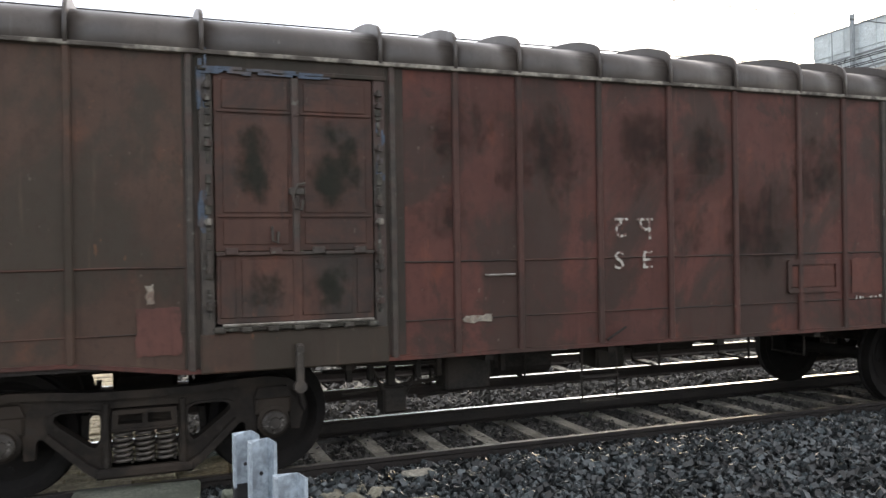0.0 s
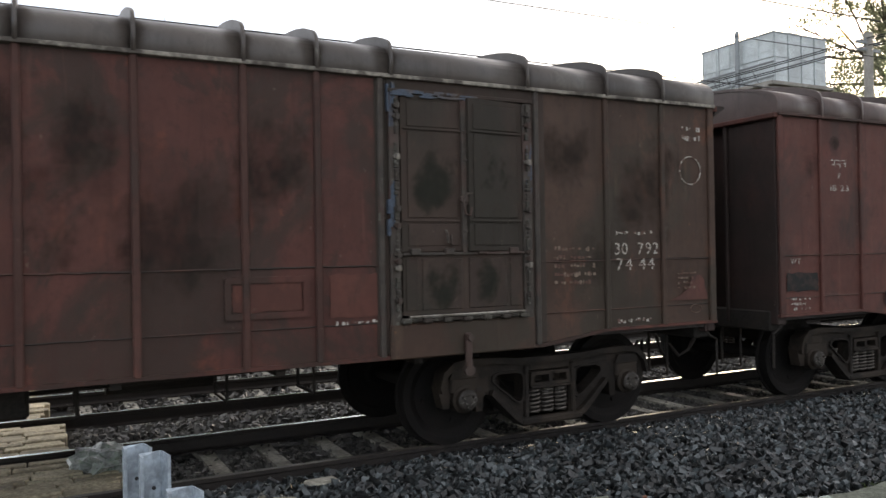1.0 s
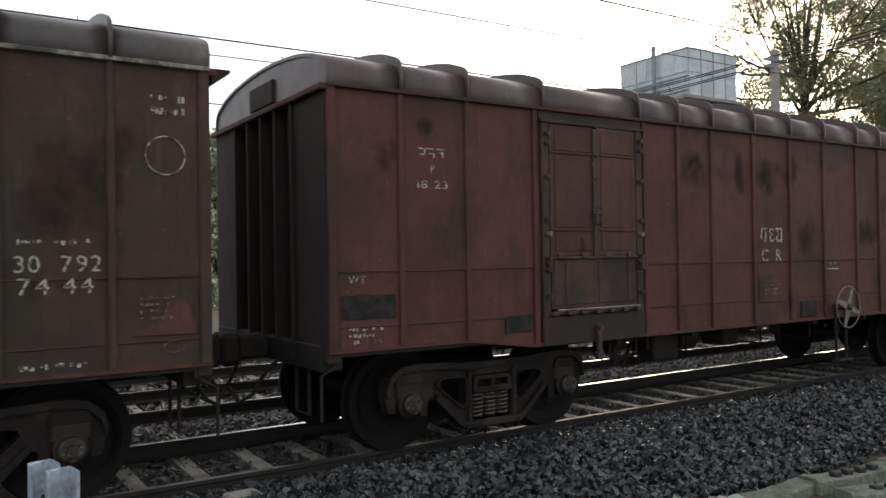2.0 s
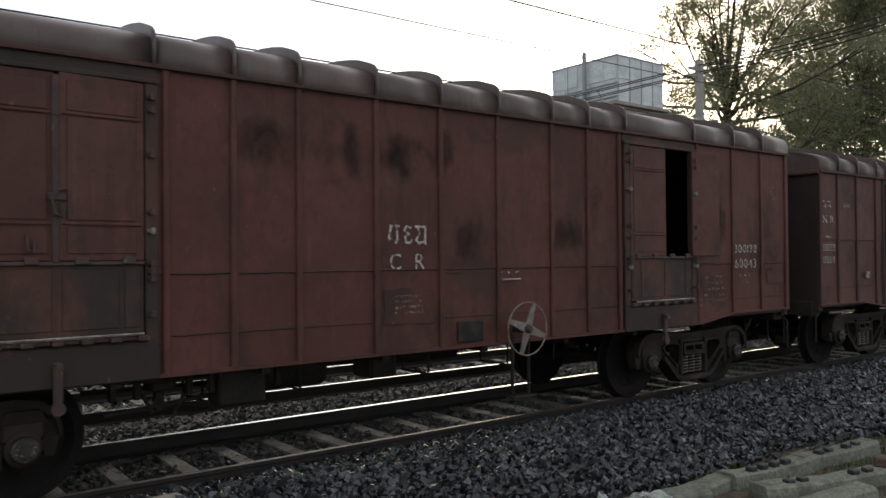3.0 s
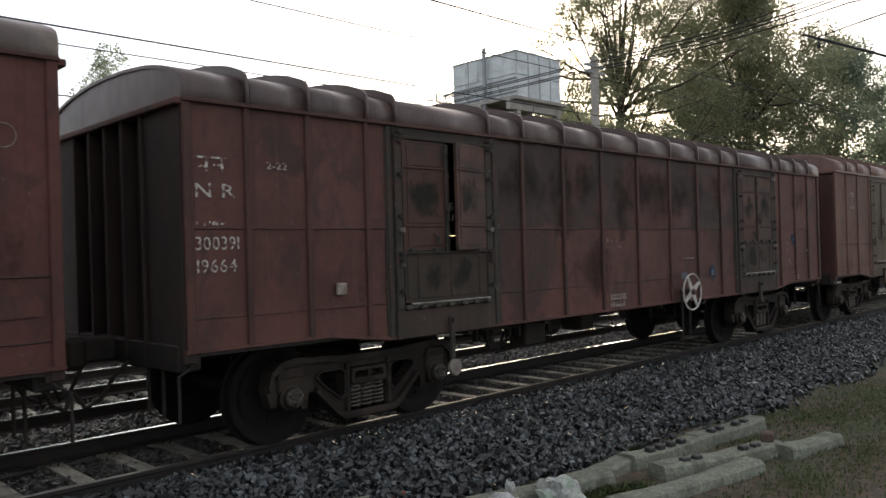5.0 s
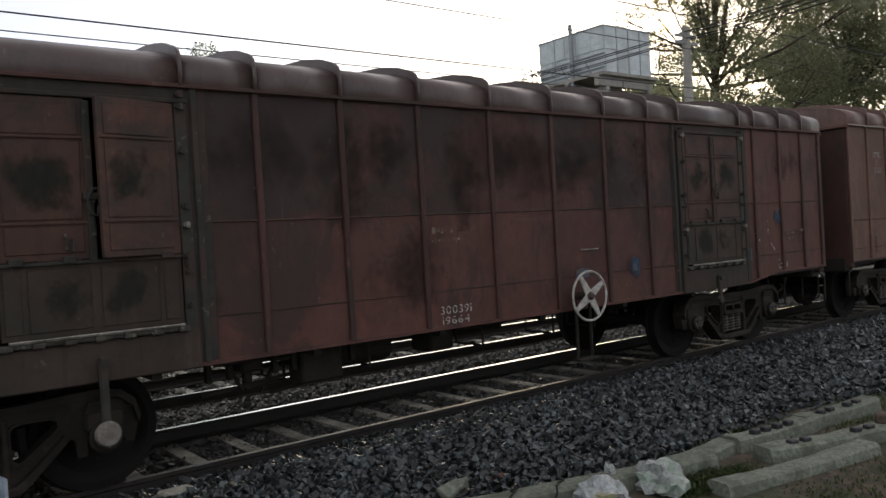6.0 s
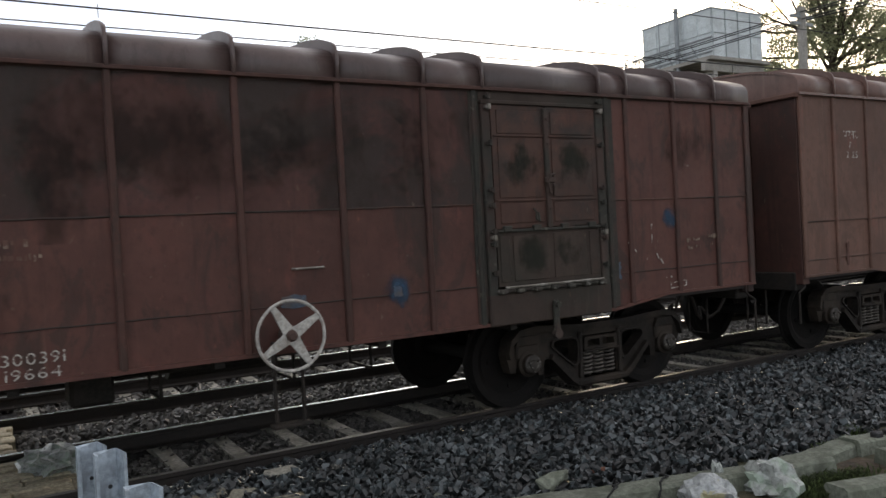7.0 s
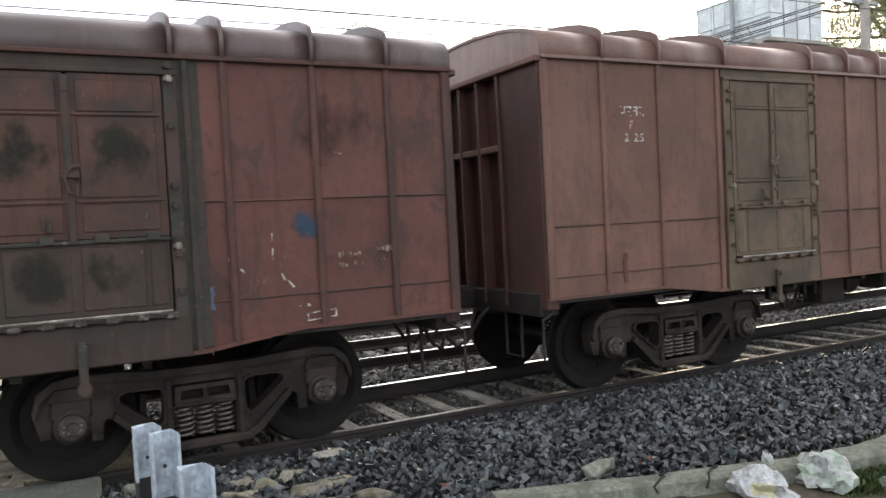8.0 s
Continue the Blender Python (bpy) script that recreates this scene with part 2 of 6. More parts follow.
M_BLACKPATCH = material("black_repaint_patch", (0.009, 0.0095, 0.009), 0.9, stain=(0.045, 0.026, 0.021), stain_scale=7.0, stain_amount=0.8, bump=0.2)
M_CREAM = material("greyed_cream_patch", (0.24, 0.21, 0.17), 0.7, stain=(0.12, 0.07, 0.05), stain_scale=7.0, stain_amount=0.8, bump=0.15)
M_INNER = material("dark_wagon_lining", (0.03, 0.024, 0.022), 0.85, bump=0.2)
M_RAIL = material("rusted_rail_steel", (0.018, 0.014, 0.012), 0.75, 0.0, stain=(0.03, 0.022, 0.017), stain_scale=4.0, bump=0.35)
M_RAILTOP = material("polished_rail_head", (0.86, 0.86, 0.86), 0.2, 1.0, grain=60, grain_amount=0.1, bump=0.0, rough_var=0.03)
M_RAILDULL = material("brown_filmed_rail_head", (0.09, 0.078, 0.066), 0.45, 0.5, grain=40, grain_amount=0.3, stain=(0.06, 0.05, 0.04), stain_scale=3.0, bump=0.1)
M_CONCRETE = material("prestressed_concrete", (0.29, 0.275, 0.23), 0.85, stain=(0.13, 0.12, 0.095), stain_scale=4.0, stain_amount=0.7, bump=0.4, random_amount=0.15)
M_OLDCONC = material("mossy_old_concrete", (0.155, 0.168, 0.132), 0.9, stain=(0.07, 0.078, 0.055), stain_scale=5.0, stain_amount=0.7, bump=0.5, random_amount=0.15)
M_STONE = material("blue_grey_crushed_stone", (0.03, 0.0355, 0.037), 0.33, grain=26.0, grain_amount=0.3, island_amount=0.8, island_skew=2.4, bump=0.08)
M_STONE_BROWN = material("brown_dusty_crushed_stone", (0.072, 0.068, 0.061), 0.6, grain=22.0, grain_amount=0.3, island_amount=0.65, bump=0.08)
# stone dust taken near black: shade between the stones is in the colour
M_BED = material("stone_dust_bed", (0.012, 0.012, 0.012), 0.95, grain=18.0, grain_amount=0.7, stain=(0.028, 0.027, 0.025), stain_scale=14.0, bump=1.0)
M_SOIL = material("dark_trodden_soil", (0.065, 0.047, 0.031), 0.95, grain=9.0, grain_amount=0.5, stain=(0.035, 0.045, 0.018), stain_scale=1.1, stain_amount=0.85, stain_edge=(0.42, 0.6), bump=0.9, spots=(0.15, 0.13, 0.1), spot_scale=16.0, spot_edge=(0.66, 0.7))
M_PAVING = material("pale_worn_sandstone", (0.40, 0.345, 0.24), 0.9, stain=(0.2, 0.17, 0.12), stain_scale=4.0, random_amount=0.25, bump=0.4)
M_RUBBLE = material("yellow_sandstone_rubble", (0.19, 0.178, 0.138), 0.9, stain=(0.11, 0.088, 0.05), stain_scale=5.0, stain_amount=0.8, random_amount=0.35, bump=0.4)
M_BRICK = material("broken_clay_brick", (0.21, 0.085, 0.052), 0.9, stain=(0.1, 0.06, 0.045), stain_scale=9.0, bump=0.4)
M_POSTWHITE = material("whitewashed_steel_post", (0.31, 0.365, 0.415), 0.6, stain=(0.23, 0.265, 0.3), stain_scale=14.0, stain_amount=0.5, bump=0.25)
M_POSTBLACK = material("black_painted_steel_post", (0.02, 0.02, 0.022), 0.55, bump=0.2)
M_PLASTIC = material("crumpled_white_plastic", (0.27, 0.285, 0.27), 0.3, stain=(0.24, 0.32, 0.24), stain_scale=9.0, stain_amount=0.7, bump=0.2)
M_SACK = material("printed_plastic_sack", (0.31, 0.325, 0.325), 0.4, stain=(0.38, 0.33, 0.12), stain_scale=5.0, stain_amount=0.6, stain_edge=(0.58, 0.62), bump=0.2)
M_GRASS = material("weed_leaf", (0.05, 0.075, 0.022), 0.6, island_amount=0.4, bump=0)
M_LEAF = material("tree_leaf", (0.17, 0.18, 0.1), 0.55, island_amount=0.4, bump=0)
M_LEAF_FAR = material("far_tree_leaf", (0.15, 0.19, 0.13), 0.6, island_amount=0.35, bump=0)


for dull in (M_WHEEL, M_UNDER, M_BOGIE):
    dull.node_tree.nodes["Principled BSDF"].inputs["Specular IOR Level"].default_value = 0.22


def let_light_through(m, amount):
    """Thin leaves: part of the light passes through."""
    n, l = m.node_tree.nodes, m.node_tree.links
    bsdf, out = n["Principled BSDF"], n["Material Output"]
    tr, mx = n.new("ShaderNodeBsdfTranslucent"), n.new("ShaderNodeMixShader")
    src = bsdf.inputs["Base Color"].links[0].from_socket
    lift = n.new("ShaderNodeHueSaturation")
    lift.inputs["Value"].default_value, lift.inputs["Saturation"].default_value = 1.6, 0.8
    l.new(src, lift.inputs["Color"])
    l.new(lift.outputs[0], tr.inputs["Color"])
    mx.inputs[0].default_value = amount
    l.new(bsdf.outputs[0], mx.inputs[1])
    l.new(tr.outputs[0], mx.inputs[2])
    l.new(mx.outputs[0], out.inputs["Surface"])


for leafy in (M_LEAF, M_LEAF_FAR, M_GRASS):
    let_light_through(leafy, 0.72)
M_BARK = material("tree_bark", (0.075, 0.055, 0.042), 0.9, stain=(0.04, 0.032, 0.026), stain_scale=2.0, bump=0.8)
M_TANK = material("grey_pressed_steel", (0.58, 0.63, 0.64), 0.6, 0.1, stain=(0.42, 0.45, 0.46), stain_scale=0.9, stain_amount=0.6, bump=0.1, random_amount=0.06)
M_PIPE = material("grey_pipe_steel", (0.25, 0.27, 0.28), 0.5, 0.4, bump=0.1)
M_POLE = material("weathered_concrete_pole", (0.33, 0.31, 0.28), 0.85, stain=(0.2, 0.19, 0.17), stain_scale=1.5, bump=0.3)
M_WIRE = material("dark_cable", (0.025, 0.025, 0.027), 0.6, 0.3, bump=0)
M_LIME = material("limewashed_masonry", (0.72, 0.73, 0.74), 0.85, stain=(0.42, 0.42, 0.41), stain_scale=1.5, stain_amount=0.5, bump=0.2)
M_SUN = bpy.data.materials.new("sun_glow")
M_SUN.use_nodes = True
M_SUN.node_tree.nodes["Principled BSDF"].inputs["Emission Color"].default_value = (1.0, 0.72, 0.4, 1)
M_SUN.node_tree.nodes["Principled BSDF"].inputs["Emission Strength"].default_value = 6.0


def soot_material(name, colour, strength, scale=2.0):
    """Soot or paint rubbed thin towards a ragged, wandering edge."""
    m = bpy.data.materials.new(name)
    m.use_nodes = True
    n, l = m.node_tree.nodes, m.node_tree.links
    bsdf, tc = n["Principled BSDF"], n.new("ShaderNodeTexCoord")
    bsdf.inputs["Base Color"].default_value = (*colour, 1)
    bsdf.inputs["Roughness"].default_value = 0.8
    bsdf.inputs["Specular IOR Level"].default_value = 0.25
    sub, mul, dist = (n.new("ShaderNodeVectorMath") for _ in range(3))
    sub.operation, mul.operation, dist.operation = "SUBTRACT", "MULTIPLY", "DOT_PRODUCT"
    l.new(tc.outputs["Generated"], sub.inputs[0])
    sub.inputs[1].default_value = (0.5, 0.5, 0.5)
    l.new(sub.outputs[0], mul.inputs[0])
    mul.inputs[1].default_value = (2, 0, 2)
    l.new(mul.outputs[0], dist.inputs[0])
    l.new(mul.outputs[0], dist.inputs[1])
    info, off = n.new("ShaderNodeObjectInfo"), n.new("ShaderNodeVectorMath")
    off.operation = "MULTIPLY_ADD"
    l.new(info.outputs["Random"], off.inputs[0])
    off.inputs[1].default_value = (17.0, 5.0, 29.0)
    l.new(tc.outputs["Object"], off.inputs[2])
    squash = n.new("ShaderNodeVectorMath")
    squash.operation = "MULTIPLY"
    l.new(off.outputs[0], squash.inputs[0])
    squash.inputs[1].default_value = (1.0, 1.0, 0.75)
    tex = n.new("ShaderNodeTexNoise")
    tex.inputs["Scale"].default_value, tex.inputs["Detail"].default_value = scale, 9.0
    tex.inputs["Roughness"].default_value, tex.inputs["Distortion"].default_value = 0.66, 0.15
    l.new(squash.outputs[0], tex.inputs["Vector"])
    spread, total = n.new("ShaderNodeMath"), n.new("ShaderNodeMath")
    spread.operation, total.operation = "MULTIPLY_ADD", "SUBTRACT"
    l.new(tex.outputs["Fac"], spread.inputs[0])
    spread.inputs[1].default_value, spread.inputs[2].default_value = 4.2, -1.55
    l.new(spread.outputs[0], total.inputs[0])
    l.new(dist.outputs["Value"], total.inputs[1])
    fade = n.new("ShaderNodeMapRange")
    fade.interpolation_type = "SMOOTHSTEP"
    fade.inputs["From Min"].default_value, fade.inputs["From Max"].default_value, fade.inputs["To Max"].default_value = -0.2, 1.15, strength
    l.new(total.outputs[0], fade.inputs["Value"])
    l.new(fade.outputs["Result"], bsdf.inputs["Alpha"])
    return m


M_BLOTCH = soot_material("rubbed_green_soot", (0.026, 0.027, 0.02), 0.6, 3.5)
M_SOOT = soot_material("dark_soot_cloud", (0.026, 0.019, 0.0155), 0.33, 2.0)
M_SMEAR = soot_material("rubbed_blue_paint", (0.035, 0.068, 0.11), 0.85, 6.0)


# ---- mesh helpers ----
def thing(name, m, label, category, group="", kind=""):
    ob = tagged(new(name), label, category, group, kind)
    ob.matrix_world = m
    return ob


def mesh_of(name, bm, mat, smooth=False):
    me = bpy.data.meshes.new(name)
    bm.normal_update()
    bm.to_mesh(me)
    bm.free()
    me.materials.append(mat)
    if smooth:
        for p in me.polygons:
            p.use_smooth = True
    return me


def part(name, bm, mat, parent, label="", m=None, smooth=False):
    me = mesh_of(name, bm, mat, smooth) if isinstance(bm, bmesh.types.BMesh) else bm
    ob = new(name, me)
    ob.parent = parent
    if m is not None:
        ob.matrix_local = m
    if label:
        ob["label"] = label
    return ob


def solo(name, bm, mat, label, category, group="", kind="", m=None, smooth=False):
    me = mesh_of(name, bm, mat, smooth) if isinstance(bm, bmesh.types.BMesh) else bm
    ob = tagged(new(name, me), label, category, group, kind)
    if m is not None:
        ob.matrix_world = m
    return ob


def box(x0, x1, y0, y1, z0, z1, bevel=0.0, bm=None):
    """A box, bevelled, added to bm."""
    bm = bm or bmesh.new()
    r = bmesh.ops.create_cube(bm, size=1.0, matrix=Matrix.LocRotScale(((x0 + x1) / 2, (y0 + y1) / 2, (z0 + z1) / 2), None, (x1 - x0, y1 - y0, z1 - z0)))
    if bevel:
        edges = {e for v in r["verts"] for e in v.link_edges}
        bmesh.ops.bevel(bm, geom=list(edges), offset=bevel, segments=1, affect="EDGES")
    return bm


def rod(a, b, radius, bm=None, n=8, r2=None):
    bm = bm or bmesh.new()
    a, b = Vector(a), Vector(b)
    q = (b - a).to_track_quat("Z", "Y").to_matrix().to_4x4()
    bmesh.ops.create_cone(bm, cap_ends=True, segments=n, radius1=radius, radius2=radius if r2 is None else r2, depth=(b - a).length, matrix=Matrix.Translation((a + b) / 2) @ q)
    return bm


def tube(points, radius, bm=None, n=6):
    """One swept tube along the points."""
    bm = bm or bmesh.new()
    pts = [Vector(p) for p in points]
    rings, ref = [], None
    for k, p in enumerate(pts):
        d = (pts[min(k + 1, len(pts) - 1)] - pts[max(k - 1, 0)]).normalized()
        if ref is None:
            ref = d.orthogonal().normalized()
        ref = (ref - d * ref.dot(d)).normalized()
        side = d.cross(ref)
        rings.append([bm.verts.new(p + (ref * math.cos(a) + side * math.sin(a)) * radius) for a in (2 * math.pi * i / n for i in range(n))])
    for a, b in zip(rings, rings[1:]):
        for i in range(n):
            bm.faces.new((a[i], a[(i + 1) % n], b[(i + 1) % n], b[i]))
    bm.faces.new(list(reversed(rings[0])))
    bm.faces.new(rings[-1])
    return bm


def prism(outline, y0, y1, holes=(), bm=None):
    """A plate with holes: outlines in x, z, extruded from y0 to y1."""
    bm = bm or bmesh.new()
    made = bmesh.new()
    edges = []
    for loop in (outline, *holes):
        vs = [made.verts.new((x, y0, z)) for x, z in loop]
        edges += [made.edges.new((p, q)) for p, q in zip(vs, vs[1:] + vs[:1])]
    bmesh.ops.triangle_fill(made, use_beauty=True, use_dissolve=False, edges=edges)
    r = bmesh.ops.extrude_face_region(made, geom=made.faces[:])
    bmesh.ops.translate(made, vec=(0, y1 - y0, 0), verts=[v for v in r["geom"] if isinstance(v, bmesh.types.BMVert)])
    bmesh.ops.recalc_face_normals(made, faces=made.faces[:])
    tmp = bpy.data.meshes.new("tmp")
    made.to_mesh(tmp)
    made.free()
    bm.from_mesh(tmp)
    bpy.data.meshes.remove(tmp)
    return bm


def lathe(profile, n=32, bm=None):
    """Turns a profile of (radius, y) round the y axis."""
    bm = bm or bmesh.new()
    rings = [[bm.verts.new((r * math.cos(2 * math.pi * k / n), y, r * math.sin(2 * math.pi * k / n))) for k in range(n)] for r, y in profile]
    for a, b in zip(rings, rings[1:]):
        for k in range(n):
            bm.faces.new((a[k], a[(k + 1) % n], b[(k + 1) % n], b[k]))
    bm.faces.new(rings[0])
    bm.faces.new(rings[-1])
    bmesh.ops.recalc_face_normals(bm, faces=bm.faces[:])
    return bm


def ring(radius, tube_r, n=32, k=8, bm=None):
    """A ring in the x, z plane."""
    bm = bm or bmesh.new()
    loops = []
    for i in range(n):
        a = 2 * math.pi * i / n
        loops.append([bm.verts.new(((radius + tube_r * math.cos(b)) * math.cos(a), tube_r * math.sin(b), (radius + tube_r * math.cos(b)) * math.sin(a))) for b in (2 * math.pi * j / k for j in range(k))])
    for i in range(n):
        for j in range(k):
            bm.faces.new((loops[i][j], loops[(i + 1) % n][j], loops[(i + 1) % n][(j + 1) % k], loops[i][(j + 1) % k]))
    bmesh.ops.recalc_face_normals(bm, faces=bm.faces[:])
    return bm


CACHE = {}


def cached(key, make, mat, smooth=False):
    key = (key, mat.name)
    if key not in CACHE:
        CACHE[key] = mesh_of(str(key[0]), make(), mat, smooth)
    return CACHE[key]


# ---- the train ----
TRACK_Y = 0.8325
HALF = 1.56          # half width over the side sheets


def travelled(t):
    return 4.809 * t - 0.01738 * t * t + 0.001264 * t ** 3


RIBS = {13.5: [0.75, 1.5, 4.54, 5.15, 5.97, 6.75, 7.53, 8.35, 8.96, 12.0, 12.75], 14.5: [0.63, 1.3, 2.03, 4.55, 5.4, 6.3, 7.25, 8.2, 9.1, 9.95, 12.47, 13.2, 13.87]}
DOORS = {13.5: [(2.45, 3.87), (9.63, 11.05)], 14.5: [(2.42, 3.9), (10.6, 12.08)]}


def sole_height(length, u):
    """The lower edge of the side sheets: higher over the wagon's ends."""
    e = min(u, length - u)
    return 1.1 if e < 1.5 else 1.0 if e > 2.3 else 1.1 - 0.1 * (e - 1.5) / 0.8


def roof_profile(eave):
    """Half section of the roof from the eave to the crown, as (y, z)."""
    pts = [(-HALF - 0.03, eave), (-HALF - 0.035, eave + 0.12), (-HALF - 0.028, eave + 0.165), (-HALF - 0.005, eave + 0.205), (-HALF + 0.035, eave + 0.24), (-HALF + 0.09, eave + 0.268), (-HALF + 0.3, eave + 0.34), (-HALF + 0.5, eave + 0.381), (-HALF + 0.7, eave + 0.412), (-HALF + 1.15, eave + 0.45), (0, eave + 0.46)]
    return pts


def roof_sheet(u0, u1, eave, lift=0.0):
    """A curved sheet over the wagon; a rib where lift is given."""
    half = roof_profile(eave)
    full = half + [(-y, z) for y, z in reversed(half[:-1])]
    bm = bmesh.new()
    rows = []
    for u in (u0, u1):
        outer = []
        for y, z in full:
            f = min(1.0, (z - eave) / 0.2)
            outer.append(bm.verts.new((u, y + math.copysign(0.025 * (lift > 0), y) * (abs(y) > 0.01), z + lift * f * f)))
        rows.append(outer + [bm.verts.new((u, y * 0.985, z - 0.03)) for y, z in reversed(full)])
    n, k = len(rows[0]), len(full)
    for i in range(n):
        f = bm.faces.new((rows[0][i], rows[1][i], rows[1][(i + 1) % n], rows[0][(i + 1) % n]))
        f.smooth = i < k - 1
    bm.faces.new(rows[0])
    bm.faces.new(rows[1])
    bmesh.ops.recalc_face_normals(bm, faces=bm.faces[:])
    return bm


def lettering(text, u, z, height, parent, mat, width=None, proud=0.012):
    """Stencilled letters, each one a mesh of its own."""
    me_all, x = [], 0.0
    for ch in text:
        if ch == " ":
            x += height * 0.45
            continue
        cu = bpy.data.curves.new("letter", "FONT")
        cu.body, cu.size, cu.extrude, cu.resolution_u = ch, height * 1.4, 0.0008, 3
        tmp = new("tmp", cu)
        bpy.context.view_layer.update()
        me_ = bpy.data.meshes.new_from_object(tmp.evaluated_get(bpy.context.evaluated_depsgraph_get()))
        bpy.data.objects.remove(tmp)
        xs_ = [v.co.x for v in me_.vertices]
        me_all.append((me_, x - min(xs_)))
        x += max(xs_) - min(xs_) + height * 0.2
    sx = width / (x - height * 0.2) if width else 1.0
    for me_, dx in me_all:
        me_.materials.clear()
        me_.materials.append(mat)
        part("letter", me_, mat, parent, m=Matrix.Translation((u + dx * sx, -HALF - proud, z)) @ Matrix.Rotation(math.pi / 2, 4, "X") @ Matrix.Diagonal((sx, 1, 1, 1)))


def stroke_bars(u, z, width, height, rows, parent, mat, seed=1, name="worn_writing"):
    """Writing that cannot be read: broken rows of short bars."""
    rnd = random.Random(seed)
    bm = bmesh.new()
    rh = height / rows
    for r in range(rows):
        x = u
        while x < u + width - 0.02:
            w = rnd.uniform(0.01, 0.034)
            if rnd.random() < 0.76:
                zz = z + height - (r + 1) * rh
                box(x, min(x + w, u + width), -HALF - 0.013, -HALF - 0.01, zz + rh * rnd.uniform(0.15, 0.45), zz + rh * rnd.uniform(0.55, 0.8), bm=bm)
            x += w + rnd.uniform(0.006, 0.02)
    return tagged(part(name, bm, mat, parent), kind="stuff")


def stroke_glyphs(u, z, width, height, n, parent, mat):
    """A word of bar-topped letters, drawn as plain bars, each letter one mesh."""
    w = width / n
    for k in range(n):
        x, lo = u + k * w, z + height * (0.25 + 0.12 * (k % 3))
        outline = [(x, z + height * 0.86), (x, z + height), (x + w * 0.95, z + height), (x + w * 0.95, z + height * 0.86), (x + w * 0.76, z + height * 0.86), (x + w * 0.76, z), (x + w * 0.6, z), (x + w * 0.6, lo), (x + w * 0.12, lo), (x + w * 0.12, lo + height * 0.13), (x + w * 0.6, lo + height * 0.13), (x + w * 0.6, z + height * 0.86)]
        part("letter", prism(outline, -HALF - 0.013, -HALF - 0.01), mat, parent)


def brushed_letter(u, z, w, h, strokes, parent, mat, thick=0.024):
    """One hand-brushed letter: flat strokes along short lines in its unit square."""
    bm, k = bmesh.new(), 0
    for line in strokes:
        for (x0, z0), (x1, z1) in zip(line, line[1:]):
            a, b = Vector((u + x0 * w, z + z0 * h)), Vector((u + x1 * w, z + z1 * h))
            d = (b - a).normalized() * thick * 0.35
            side = Vector((-d.y, d.x)).normalized() * thick / 2
            a, b = a - d, b + d
            y = -HALF - 0.0115 - 0.0003 * k
            prism([tuple(a + side), tuple(b + side), tuple(b - side), tuple(a - side)], y, y + 0.002, bm=bm)
            k += 1
    return part("letter", bm, mat, parent)


HOOK = [[(0.3, 0.95), (0.05, 0.2), (0.35, 0.3)], [(0.2, 0.97), (1.0, 0.97)], [(0.85, 0.97), (0.85, 0.25), (0.7, 0.05)]]
CURL = [[(0.75, 0.9), (0.35, 0.95), (0.15, 0.75), (0.55, 0.55), (0.2, 0.35), (0.3, 0.08), (0.7, 0.05), (0.95, 0.25)]]
LOOP_STEM = [[(0.0, 0.97), (1.0, 0.97)], [(0.15, 0.97), (0.35, 0.6), (0.05, 0.2), (0.3, 0.05), (0.8, 0.15)], [(0.85, 0.97), (0.85, 0.0)]]
BARRED_CUP = [[(0.1, 0.97), (0.95, 0.97)], [(0.5, 0.97), (0.5, 0.8), (0.2, 0.65), (0.15, 0.35), (0.4, 0.12), (0.85, 0.22)]]
CUP_STEM = [[(0.0, 0.97), (1.0, 0.97)], [(0.2, 0.97), (0.2, 0.6), (0.5, 0.45), (0.8, 0.5)], [(0.82, 0.97), (0.82, 0.0)]]


def patch(u0, u1, z0, z1, parent, mat, name, label="", proud=0.0105, seed=0):
    """A brushed rectangle with a ragged edge."""
    rnd = random.Random(seed * 7 + int(u0 * 100))
    bm = bmesh.new()
    pts = []
    for a, b in (((u0, z0), (u1, z0)), ((u1, z0), (u1, z1)), ((u1, z1), (u0, z1)), ((u0, z1), (u0, z0))):
        for k in range(6):
            f = k / 6
            pts.append((a[0] + (b[0] - a[0]) * f + rnd.uniform(-0.012, 0.012), a[1] + (b[1] - a[1]) * f + rnd.uniform(-0.012, 0.012)))
    prism(pts, -HALF - proud, -HALF - proud + 0.002, bm=bm)
    return part(name, bm, mat, parent, label)


def wheelset_mesh_wheel():
    return lathe([(0.06, -0.09), (0.14, -0.09), (0.15, -0.06), (0.2, -0.045), (0.36, -0.02), (0.40, -0.05), (0.43, -0.068), (0.5, -0.068), (0.503, 0.04), (0.53, 0.045), (0.535, 0.065), (0.43, 0.07), (0.40, 0.04), (0.2, 0.02), (0.14, 0.06), (0.06, 0.06)], 40)


